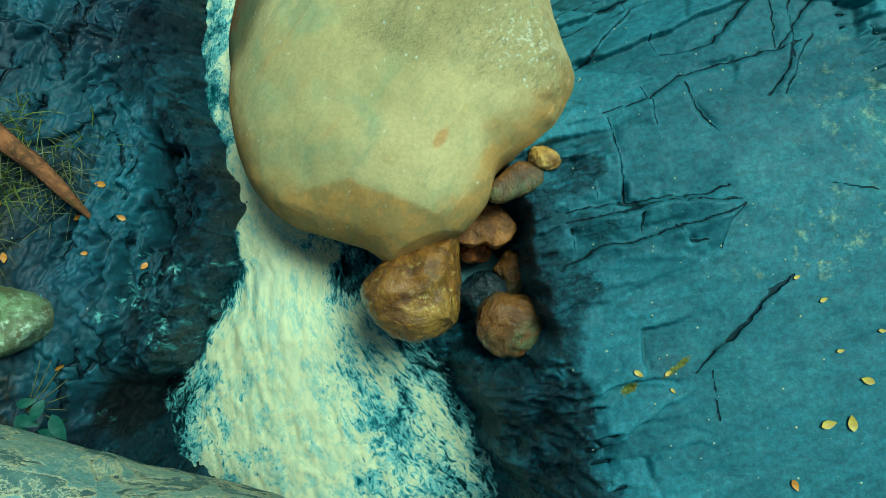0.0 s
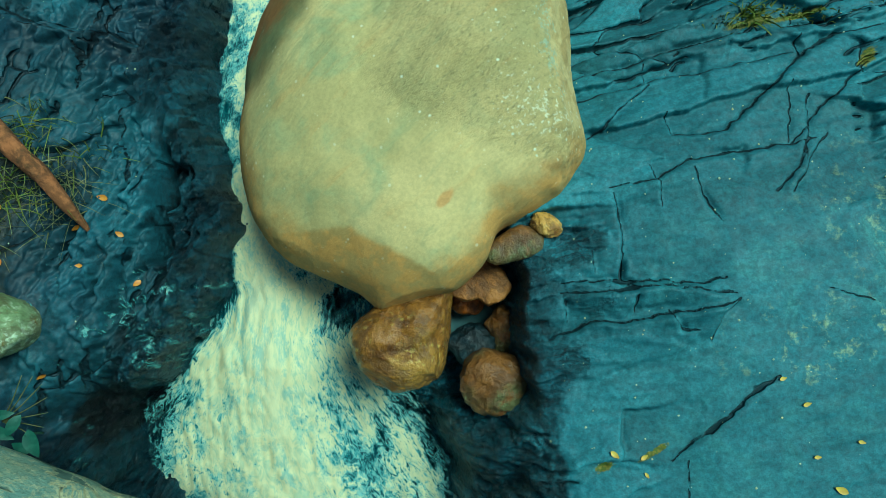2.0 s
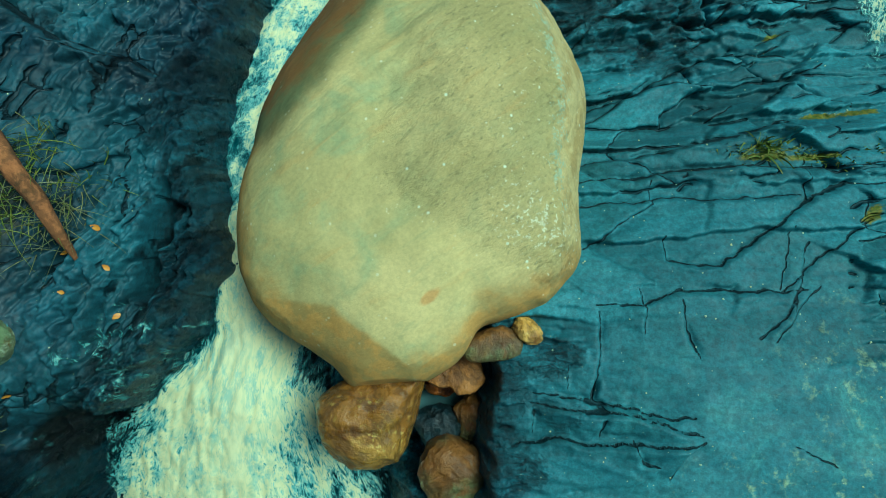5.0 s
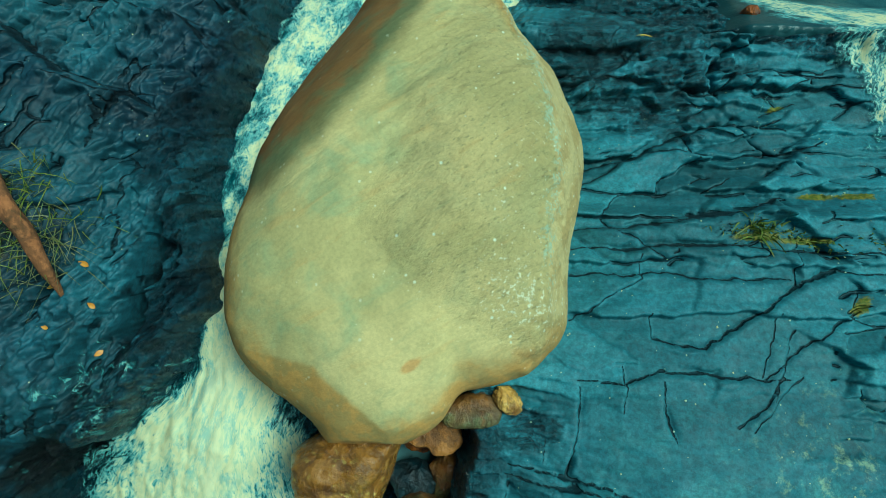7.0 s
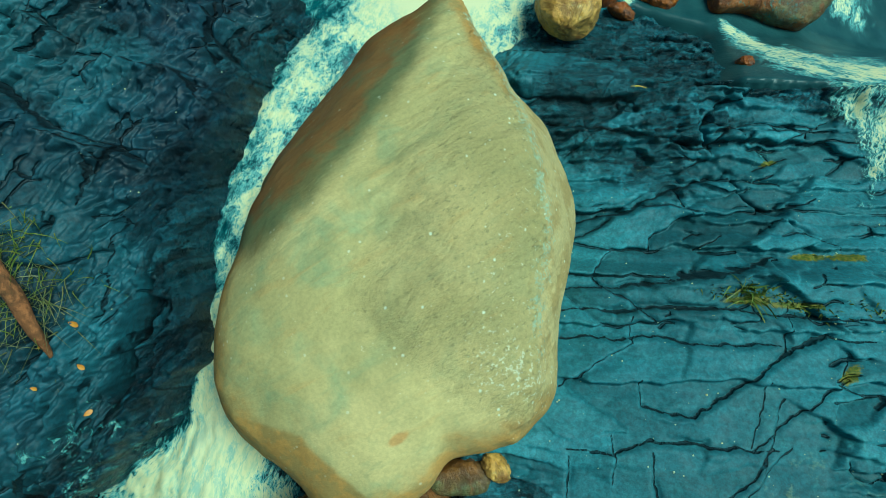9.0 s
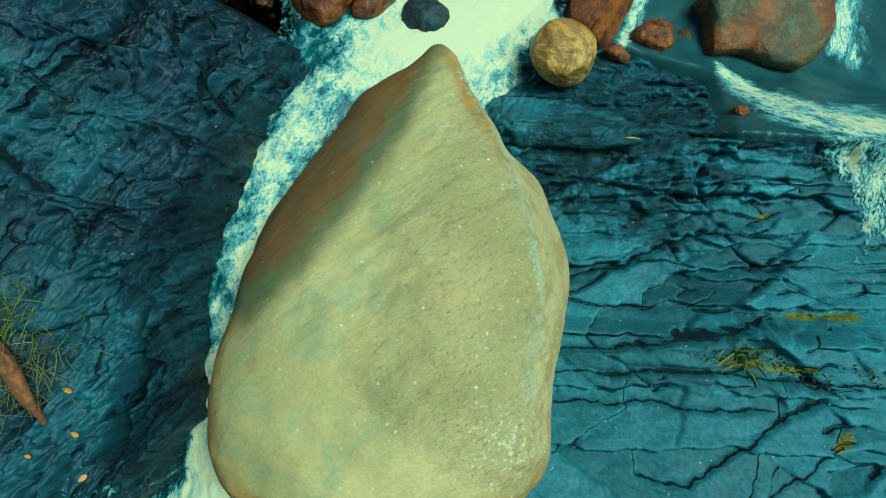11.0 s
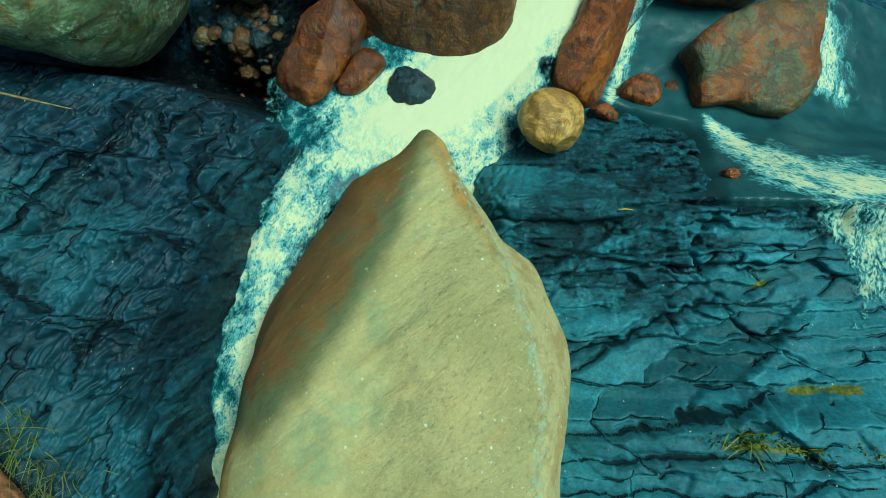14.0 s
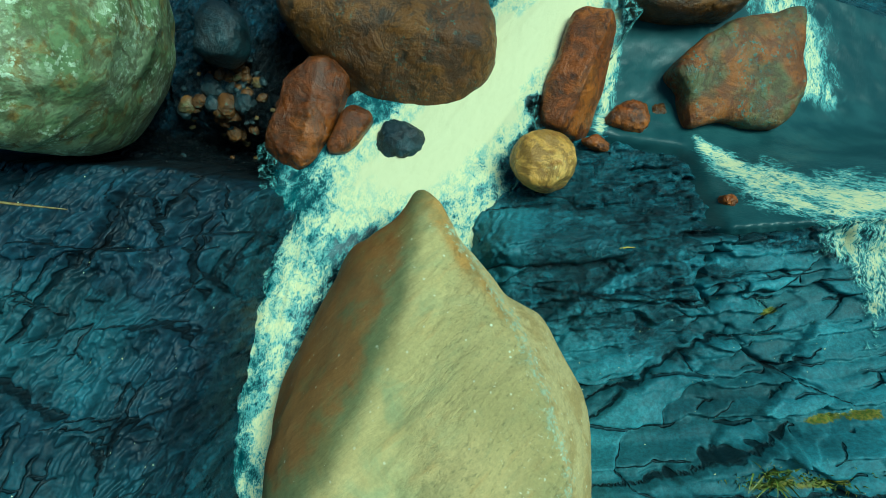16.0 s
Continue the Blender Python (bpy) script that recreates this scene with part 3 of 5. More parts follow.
CRACKS_STEP = [
    ([(1.62, .8), (1.65, .54)], .05, .14, .05), ([(1.91, .79), (1.95, .48)], .04, .14, .05), ([(1.33, .39), (1.81, .51), (2.0, .47), (2.31, .57), (2.68, .57), (2.94, .67)], .03, .12, .10),
    ([(2.18, 1.78), (2.26, 1.59), (2.3, 1.34)], .03, .08, .05), ([(2.39, .26), (2.52, .1), (2.7, .09)], .04, .12, .06), ([(1.37, .22), (1.44, -.05)], .07, .16, .05), ([(2.07, .39), (2.07, .22)], .03, .1, .03),
    ([(3.4, 1.59), (3.69, 1.98), (3.82, 2.26)], .02, .06, .03), ([(3.81, 3.82), (3.82, 3.29)], .02, .07, .02)]
CRACKS_SHELF = [
    ([(1.23, 7.72), (1.25, 7.26), (1.9, 7.36), (1.81, 7.02), (1.39, 6.87), (1.39, 7.13)], .05, .2, .10), ([(.39, 6.89), (.85, 6.87), (.97, 6.73), (1.3, 6.77)], .07, .25, .12),
    ([(1.82, 6.40), (2.45, 6.57), (3.54, 6.87), (3.85, 6.95), (4.95, 7.24)], .06, .3, .10), ([(3.13, 6.76), (3.02, 6.6), (2.97, 6.48), (2.55, 6.33), (2.39, 6.2)], .05, .2, .08),
    ([(1.36, 6.45), (1.18, 6.19), (1.2, 5.9)], .06, .25, .08), ([(2.6, 6.68), (2.32, 6.45), (2.43, 6.26), (2.48, 5.94), (2.66, 5.57)], .07, .3, .10),
    ([(2.28, 5.84), (2.24, 5.62), (1.73, 5.48), (1.11, 5.44), (.28, 5.39)], .04, .16, .12), ([(2.48, 5.94), (2.76, 6.05), (3.06, 6.01), (3.15, 5.97)], .08, .3, .06),
    ([(-.47, 6.48), (.14, 6.62), (.75, 6.8)], .06, .2, .12), ([(2.14, 8.07), (2.45, 7.91), (2.65, 7.83)], .04, .15, .05)]
CRACKS_BANK = [
    ([(-5.54, 4.84), (-4.87, 4.98), (-4.55, 5.26), (-3.63, 5.44)], .04, .18, .16), ([(-4.48, 4.77), (-4.39, 5.24)], .05, .2, .12), ([(-4.48, 4.77), (-3.79, 4.44), (-3.62, 4.08)], .05, .2, .14),
    ([(-4.88, 3.92), (-4.66, 4.07), (-4.18, 3.97), (-3.73, 4.02)], .05, .2, .14), ([(-5.22, 5.74), (-5.0, 5.3), (-4.82, 4.94)], .05, .2, .12), ([(-4.28, 5.44), (-4.5, 6.0)], .06, .2, .10)]
CRACKS_LEDGE = [
    ([(1.31, 3.06), (2.23, 3.49), (3.1, 3.95), (3.74, 4.37)], .07, .34, .26), ([(1.39, 2.84), (2.66, 3.36), (3.72, 3.68), (5.2, 4.1)], .04, .14, .12),
    ([(1.4, 2.54), (2.16, 2.83), (3.04, 3.07), (3.77, 3.32)], .03, .12, .10), ([(2.12, 3.09), (2.18, 2.78), (1.72, 2.25), (1.51, 2.05)], .03, .12, .06),
    ([(2.36, 2.43), (2.45, 2.19), (2.96, 2.28), (3.36, 2.72), (3.87, 3.33), (4.26, 3.65), (4.75, 3.72)], .03, .12, .08), ([(3.61, 2.19), (4.51, 3.24)], .025, .08, .03),
    ([(3.67, 2.92), (3.59, 2.22)], .025, .08, 0), ([(3.76, 4.36), (3.51, 3.94)], .05, .2, .15)]
CRACKS_FACE = [
    ([(1.0, 4.96), (1.15, 5.26)], .07, .3, .08), ([(1.23, 3.89), (1.94, 4.38), (2.46, 4.9), (3.11, 5.32), (3.37, 5.08), (3.84, 4.9), (4.54, 4.76)], .045, .26, .14),
    ([(2.77, 6.6), (2.58, 5.85), (2.84, 5.56)], .06, .34, .12), ([(3.42, 5.52), (3.82, 5.87)], .06, .30, .10), ([(3.76, 5.06), (4.2, 5.37)], .06, .30, .10),
    ([(.82, 5.43), (1.66, 5.56), (2.6, 5.9)], .045, .22, .14), ([(.4, 5.28), (1.86, 5.61), (2.58, 5.56)], .04, .14, .08), ([(2.57, 6.09), (3.14, 6.0)], .06, .3, .08),
    ([(2.46, 4.9), (2.75, 4.65)], .07, .32, .06), ([(1.76, 1.48), (2.25, 1.62), (2.59, 1.9), (3.29, 2.12), (3.89, 2.26)], .025, .08, .05)]
CRACKS_LEFT = [
    ([(-3.44, 1.6), (-3.36, .9), (-3.28, .1)], .09, .8, 0), ([(-3.28, 1.45), (-3.2, .8), (-3.12, .15)], .05, .6, .0), ([(-3.5, 2.3), (-3.42, 1.9), (-3.4, 1.5)], .04, .25, .05), ([(-4.8, 2.7), (-4.63, 2.47), (-4.57, 2.05)], .04, .14, .08),
    ([(-5.4, 2.75), (-4.57, 2.77), (-4.14, 2.99)], .04, .14, .12), ([(-4.15, 2.37), (-3.95, 1.45), (-3.77, .88)], .03, .12, .08),
    ([(-6.4, 3.2), (-6.01, 3.03), (-5.37, 2.83), (-4.64, 2.84), (-4.1, 2.73)], .05, .16, .14), ([(-4.8, 3.95), (-4.23, 4.09)], .04, .15, .12),
    ([(-5.91, 5.98), (-5.64, 5.37), (-5.65, 5.04)], .03, .12, .08), ([(-5.48, 5.67), (-5.16, 5.63), (-4.89, 5.14)], .03, .12, .08),
    ([(-6.71, 4.73), (-5.58, 4.8), (-4.88, 4.95)], .03, .12, .10), ([(-5.23, 3.87), (-4.43, 4.06), (-3.99, 3.81)], .04, .14, .12),
    ([(-4.51, 5.27), (-4.49, 4.78), (-4.07, 4.27)], .05, .18, .12), ([(-6.42, 4.04), (-5.68, 3.94)], .04, .14, .1)]


def carve(h, seam, x, y, points, width, depth, rise):
    """A joint: a groove, and the ground on its upper left side a little lower than on the other."""
    p = np.array(points, float)
    box = (x > p[:, 0].min() - .5) & (x < p[:, 0].max() + .5) & (y > p[:, 1].min() - .5) & (y < p[:, 1].max() + .5)
    bx, by = x[box], y[box]
    wx = bx + .03 * fbm(bx * 2.5, by * 2.5, None, 2, 71) + .014 * fbm(bx * 11, by * 11, None, 3, 75)
    wy = by + .03 * fbm(bx * 2.5, by * 2.5, None, 2, 72) + .014 * fbm(bx * 11, by * 11, None, 3, 76)
    best, side, u = np.full(bx.shape, 9.0), np.zeros(bx.shape), np.zeros(bx.shape)
    for i in range(len(p) - 1):
        d = p[i + 1] - p[i]
        n = np.hypot(*d)
        t = np.clip(((wx - p[i, 0]) * d[0] + (wy - p[i, 1]) * d[1]) / n ** 2, 0, 1)
        r = np.hypot(wx - p[i, 0] - t * d[0], wy - p[i, 1] - t * d[1])
        s = ((wx - p[i, 0]) * -d[1] + (wy - p[i, 1]) * d[0]) / n
        near = r < best
        side, u, best = np.where(near, s, side), np.where(near, (i + t) / (len(p) - 1), u), np.where(near, r, best)
    ends = np.clip(np.minimum(u, 1 - u) * 6, .15, 1)
    vary = .12 + 1.3 * ramp(vnoise(bx * 3.6, by * 3.6, bx * 0, 77) + .4 * vnoise(bx * 10, by * 10, bx * 0, 78), -.35, .75)
    cut = -.5 * depth * vary * ends * np.exp(-(best / np.maximum(width * .8, .032)) ** 2)
    seam[box] = np.minimum(seam[box], best / np.maximum(width * .55 * ends * vary, .013))
    lift = rise * ends * np.where(side < 0, np.exp(-best / .25) , -.4 * np.exp(-best / .2))
    h[box] += cut + lift * ramp(best, .0, .025)


def spaced(a, b, step, far):
    fine = np.arange(a, b + step / 2, step)
    out = np.cumsum(step * 1.25 ** np.arange(1, 40))
    out = out[out < far]
    return np.concatenate([a - out[::-1], fine, b + out])


XS, YS = spaced(-7.6, 7.2, .018, 18), spaced(-3.9, 11.0, .018, 16)
GX, GY = [a.ravel() for a in np.meshgrid(XS, YS)]


def fractured(u, v, sizes, steps, tilts, seed, gates):
    """Blocks of three sizes, one within the other: height, the distance to the nearest open joint, and a tone for each block."""
    h, near, tone = 0, np.full(u.shape, 9.0), 0
    for k, (size, step, tilt, gate) in enumerate(zip(sizes, steps, tilts, gates)):
        dv, du, r, t = blocks(u / size[0], v / size[1], seed + 10 * k)
        d = np.minimum(dv * size[1], du * size[0])
        h = h + gate * (step * r + tilt * t) - gate * step * .12 * np.exp(-d / (.05 * size[1]))
        opened = ramp(vnoise(u * 1.3 / size[0] + 5 * k, v * .9 / size[1], u * 0, seed + 7 + k), -.15, .35) * ramp(gate, .12, .4)
        tone = tone + (.9, .8, .5)[k] * r * ramp(gate, .05, .5)
        near = np.minimum(near, d + .08 * (1 - opened)) if k < 2 else near
    return h, near, tone


def relief(x, y):
    h = base(x, y)
    wx = x + .06 * fbm(x * 1.6, y * 1.6, None, 3, 5) + .022 * fbm(x * 7, y * 7, None, 3, 7)
    wy = y + .06 * fbm(x * 1.6, y * 1.6, None, 3, 6) + .022 * fbm(x * 7, y * 7, None, 3, 8)
    right = ramp(x, -1.0, .4)
    smooth = ramp(x + .3 * y, 1.5, 2.4) * (1 - ramp(y, 1.0, 2.6)) * (1 - .9 * np.exp(-((x - 1.9 - .4 * (y - .3)) / .95) ** 4 - ((y - .35) / .62) ** 4))
    xc, hw = along(y, 0), along(y, 3)
    wet = np.exp(-np.maximum(0, np.where(x < xc, xc - hw - x, x - xc - hw * .8)) / .55)
    wet = np.maximum(wet, (1 - ramp(x - .55 * ramp(-y, .8, 1.6), .85, 1.2)) * ramp(x, -1, 0) * (1 - ramp(y, .6, 1.0)))
    wet = np.maximum(wet, ramp(y, 6.3, 6.9) * ramp(x, -1, 0))
    wob = .8 * fbm(x * .9, y * .9, None, 4, 81)
    wet = np.maximum(wet, .6 * (1 - ramp(x + wob, 1.6, 3.8)) * ramp(x, -.5, .5) * ramp(y + wob * .6, 3.6, 5.0))
    wet = np.maximum(wet, .6 * (1 - ramp(x + .7 * wob, 1.0, 2.2)) * ramp(x, -1, 0) * (1 - ramp(y, .9, 1.3)))
    wet = np.maximum(wet, .3 * (1 - ramp(x, -4.2, -2.0)))
    wet = np.maximum(wet, (1 - ramp(x, -4, -2)) * ramp(y, 6.0, 6.7))
    lip = ramp(y - .27 * (x - 1.72), 6.42, 6.55) * ramp(x, 2.6, 3.2)
    # bedding runs up to the right on one bank, joints stand steep on the other
    c, s = math.cos(radians(19)), math.sin(radians(19))
    u, v = wx * c + wy * s, -wx * s + wy * c
    broken = ramp(fbm(x * .8, y * .8, None, 3, 15) + .5 * wet - .25, -.1, .5)
    plain = (1 - .93 * smooth) * (1 - .8 * lip)
    hr, dr, tr = fractured(u, v, ((1.9, .52), (.62, .20), (.20, .075)), (.14, .11, .06), (.24, .20, .12), 11, (plain, plain * (.25 + .75 * broken), plain * (.06 + .94 * broken * ramp(wet, .15, .6))))
    flake = np.abs(fbm(u * 4.5, v * 9, None, 4, 61, .6))
    c, s = math.cos(radians(76)), math.sin(radians(76))
    u, v = wx * c + wy * s, -wx * s + wy * c
    crumbly = np.maximum(ramp(x + .6 * fbm(x * 1.2, y * 1.2, None, 3, 16), -4.8, -3.6), .75 * ramp(y + .4 * fbm(x * 1.2, y * 1.2, None, 3, 17), 2.3, 3.2))
    hl, dl, tl = fractured(u, v, ((1.7, .62), (.60, .22), (.26, .06)), (.16, .12, .06), (.28, .20, .11), 21, (.4 + .6 * crumbly, .2 + .8 * np.maximum(crumbly, broken), .05 + .95 * crumbly))
    splinter = np.abs(fbm(u * 3.0, v * 11, None, 4, 62, .6))
    h = h + hr * right + hl * (1 - right)
    rugged = wet * (1 - lip) * (1 - smooth)
    h = h - .13 * right * flake * rugged * (.3 + .7 * broken) - (1 - right) * (.15 + .85 * crumbly) * (.19 * splinter + .05 * np.abs(fbm(u * 7, v * 26, None, 3, 63, .6)))
    h = h + fbm(x * 3.2, y * 3.2, None, 5, 31, .55) * (.007 + .03 * rugged * (1 - .6 * ramp(-x, 4, 5.5))) + .03 * (1 - .5 * smooth) * fbm(x * .9, y * .9, None, 3, 41)
    seam = np.full(x.shape, 3.0)
    for group in (CRACKS_SLAB, CRACKS_STEP, CRACKS_LEDGE, CRACKS_FACE, CRACKS_SHELF, CRACKS_LEFT, CRACKS_BANK):
        for points, width, depth, rise in group:
            carve(h, seam, x, y, points, width, depth, rise)
    # a square slot between two blocks beside the throat
    sx0 = -3.62 + .09 * (1.7 - y)
    sx1 = sx0 + .09 + .09 * np.clip(1.7 - y, 0, 2)
    slot = ramp(x, sx0, sx0 + .03) * (1 - ramp(x, sx1 - .03, sx1)) * ramp(y, .02, .08) * (1 - ramp(y, 1.6, 2.0))
    h = h - 1.2 * slot
    gap = np.where(right > .5, dr + .08 * smooth, dl)
    h = h - .07 * np.exp(-(gap / .02) ** 2)
    return h, wet, np.minimum(seam, 3), np.minimum(gap / .02, 3), tr * right + tl * (1 - right)


GH, GWET, SEAM, SPLIT, TONE = relief(GX, GY)
GRID = GH.reshape(len(YS), len(XS))
# weathered edges
GRID[1:-1] = (GRID[:-2] + 2 * GRID[1:-1] + GRID[2:]) / 4
GRID[:, 1:-1] = (GRID[:, :-2] + 2 * GRID[:, 1:-1] + GRID[:, 2:]) / 4
GH = GRID.ravel()


def ground_at(x, y):
    i, j = int(np.clip(np.searchsorted(XS, x) - 1, 0, len(XS) - 2)), int(np.clip(np.searchsorted(YS, y) - 1, 0, len(YS) - 2))
    a, b = (x - XS[i]) / (XS[i + 1] - XS[i]), (y - YS[j]) / (YS[j + 1] - YS[j])
    return float((GRID[j, i] * (1 - a) + GRID[j, i + 1] * a) * (1 - b) + (GRID[j + 1, i] * (1 - a) + GRID[j + 1, i + 1] * a) * b)


def sheet_faces(nx, ny):
    i = np.arange(nx * ny).reshape(ny, nx)
    return np.stack([i[:-1, :-1].ravel(), i[:-1, 1:].ravel(), i[1:, 1:].ravel(), i[1:, :-1].ravel()], 1)


def blob(x, y, cx, cy, rx, ry, turn=0.0):
    c, s = math.cos(radians(turn)), math.sin(radians(turn))
    u, v = (x - cx) * c + (y - cy) * s, -(x - cx) * s + (y - cy) * c
    return np.exp(-(u / rx) ** 2 - (v / ry) ** 2)


DRY = ramp(GX, 1.4, 2.6) * (1 - ramp(GY, .8, 2.4)) * .5 + blob(GX, GY, 3.9, .15, .8, .35, 15) + .75 * blob(GX, GY, 4.4, 2.0, 1.2, 1.0)
MOSS = sum(blob(GX, GY, *b) for b in ((3.35, 3.72, .35, .06, 20), (3.9, 3.85, .35, .05, 20), (4.1, 4.52, .25, .06, 20), (4.6, 4.7, .25, .06, 20), (1.95, -1.45, .12, .06, 40), (2.4, -1.2, .25, .04, 40), (3.6, 5.72, .15, .05, 35), (4.5, 3.3, .18, .08, 60)))
SOIL = ramp(-GX, 4.1, 5.2) * (1 - ramp(GY, .6, 2.4)) * .75 
# left bank, pit and crevice: wet rock plus shade put into its colour
WET_SHADE = .85 * (1 - ramp(GX, -2.9, -2.2)) + .25 * fbm(GX * .8, GY * .8, None, 4, 91) * (GX < -2) + (1 - ramp(GX, -4, -2)) * ramp(GY, 5.9, 6.5) + .55 * ramp(GX, .3, .9) * (1 - ramp(GX - .55 * ramp(-GY, .8, 1.8) + .4 * fbm(GX * 1.5, GY * 1.5, None, 3, 93), 1.0, 1.6)) * (1 - ramp(GY, .7, 1.4))
# where the hollows' shade is painted into the rock colour
HOLLOW_SHADE = 1.2 * blob(GX, GY, -5.0, 6.75, 1.3, .5) + 1.2 * blob(GX, GY, -6.7, 6.35, 1.3, .42) + 1.2 * blob(GX, GY, -4.65, 7.9, .75, 1.3) + .7 * blob(GX, GY, -3.46, .75, .10, .7) + 1.1 * blob(GX, GY, -3.95, -2.0, .42, .42)
WET_SHADE = WET_SHADE * (1 - .35 * blob(GX, GY, -4.9, 1.6, .8, .6)) * (1 - .3 * blob(GX, GY, -3.4, 1.6, .8, 2.2))
SIDE_TURN = np.where(GX < -1.5, radians(75), radians(19))
PLAN_U, PLAN_V = GX * np.cos(SIDE_TURN) + GY * np.sin(SIDE_TURN), -GX * np.sin(SIDE_TURN) + GY * np.cos(SIDE_TURN)
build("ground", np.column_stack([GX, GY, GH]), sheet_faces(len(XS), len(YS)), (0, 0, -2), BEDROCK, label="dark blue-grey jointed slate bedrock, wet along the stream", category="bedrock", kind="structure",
      attrs={"wet": np.clip(GWET, 0, 1), "dry": np.clip(DRY, 0, 1), "moss": np.clip(MOSS, 0, 1), "soil": np.clip(SOIL, 0, 1), "wet_shade": np.clip(WET_SHADE, 0, 1), "hollow_shade": np.clip(HOLLOW_SHADE, 0, 1), "seam": SEAM, "split": SPLIT, "tone": TONE}, uv=np.column_stack([PLAN_U, PLAN_V]))


# ---------------------------------------------------------------- water
def path_distance(x, y, points):
    p = np.array(points, float)
    best, width, run = np.full(x.shape, 99.0), np.zeros(x.shape), np.zeros(x.shape)
    length = 0.0
    for i in range(len(p) - 1):
        d = p[i + 1, :2] - p[i, :2]
        n = np.hypot(*d)
        t = np.clip(((x - p[i, 0]) * d[0] + (y - p[i, 1]) * d[1]) / n ** 2, 0, 1)
        r = np.hypot(x - p[i, 0] - t * d[0], y - p[i, 1] - t * d[1])
        near = r < best
        width, run, best = np.where(near, p[i, 2] + t * (p[i + 1, 2] - p[i, 2]), width), np.where(near, length + t * n, run), np.where(near, r, best)
        length += n
    return best, width, run


def water(name, xs, ys, level, foam, flow, material, label, above=-.04, cover=None):
    x, y = [a.ravel() for a in np.meshgrid(xs, ys)]
    w = level(x, y)
    bed = np.array([base(x, y)])[0]
    keep = w - bed > above
    f = sheet_faces(len(xs), len(ys))
    f = f[keep[f].any(1)]
    used = np.unique(f)
    index = np.zeros(len(x), int)
    index[used] = np.arange(len(used))
    x, y, w = x[used], y[used], w[used]
    return build(name, np.column_stack([x, y, w]), index[f], (0, 0, -3), material, label=label, category="water", kind="structure", attrs={"foam": foam(x, y), "cover": cover(x, y) if cover else np.ones(len(x))}, uv=flow(x, y))


def main_level(x, y):
    xc, lv, hw = along(y, 0), along(y, 2), along(y, 3)
    off = (x - xc) / hw
    lump = (.022 * fbm(off * hw * 6.5 + .4 * fbm(x * 2, y * 2, None, 2, 53), y * 1.6, None, 4, 51, .6) - .02 * np.abs(fbm(x * 6, y * 3, None, 3, 52))) * (1 - .7 * ramp(y, 5.5, 6.8))
    fall = ramp(-y, -.6, .4)
    swell = .28 * np.exp(-off ** 2 * 1.4) * (.5 + fall)
    return np.where((np.abs(off) < 1.9) | ((x > xc) & (x < .5) & (y > 5.0) & (y < 7.3)), lv + swell + lump - .12 * np.maximum(0, np.abs(off) - 1), -9)


def main_foam(x, y):
    xc, hw = along(y, 0), along(y, 3)
    throat = ramp(y, -1.2, -.4) * (1 - ramp(y, 2.0, 3.0))
    off = np.abs(x - xc - .06 * throat + .22 * fbm(x * 2.6, y * 2.6, None, 3, 57)) / hw
    strength = np.interp(y, [-6, -3.5, -2, -1, 0, .8, 1.4, 2.2, 3.5, 5, 6, 6.8, 8, 12], [.52, .56, .66, .80, .86, .78, .60, .46, .36, .40, .60, 1.1, 1.3, 1.2])
    side = (x - xc) / hw
    fan = 1.0 * np.exp(-(np.maximum(side, 0) / .42) ** 2) * np.where(side < 0, 1 - .62 * np.clip(-side, 0, 1.2) ** 1.3 - 1.2 * np.maximum(0, -side - .72), 1) + .50 * np.exp(-((side - .93) / .22) ** 2) + .10 * (side > 0) * (side < .95)
    down = ramp(-y, .5, 1.6)
    fan = fan + .34 * np.exp(-((side - .02) / .30) ** 2)
    tip = .40 * ramp(x, -1.2, -.9) * (1 - ramp(x, -.3, .4)) * ramp(y, 4.9, 5.6) * (1 - ramp(y, 6.6, 7.0))
    fringe = .45 * ramp(-side, .45, .95) * throat
    return np.clip(strength * ((1.15 - .95 * off ** 2) * (1 - down) + fan * down) - fringe + (.1 + .22 * ramp(y, .6, 1.6) * (1 - ramp(y, 5.5, 6.5))) * fbm(x * 2, y * 1.5, None, 3, 55), tip, 1.4)


def main_flow(x, y):
    xc, hw = along(np.minimum(y, .4), 0), along(np.minimum(y, .4), 3)
    return np.column_stack([(x - xc) / np.maximum(.75, hw / 1.3), y + 1.2 * np.maximum(0, y + .2)])


water("water", np.arange(-6, 3.2, .028), np.arange(-5, 11.6, .028), main_level, main_foam, main_flow, WATER, "white foaming stream rushing past the great boulder", -.12,
      lambda x, y: np.maximum(1 - ramp(np.abs(x - along(y, 0)) / along(y, 3), .6, 1.0), ramp(y, 4.8, 5.4) * (1 - ramp(y, 7, 7.3)) * ramp(x, -2, -1.5) * (1 - ramp(x, -.5, -.1))).clip(ramp(y, 5.6, 6.0) * (1 - ramp(y, 8.0, 8.3)) * ramp(x, -4.2, -3.8) * (x < -1.2)))

RUN = [(2.95, 8.4, .10), (3.15, 8.15, .22), (3.6, 7.68, .45), (4.3, 7.5, .5), (5.3, 7.62, .42), (7, 8.0, .4), (9, 8.5, .5)]
EDDY = [(4.2, 12.2, .6), (5.1, 11.2, .7), (5.5, 10.2, .5)]
SIDE = [(1.2, 11.0, .4), (1.35, 10.0, .2), (1.4, 8.9, .15), (1.3, 8.3, .12)]


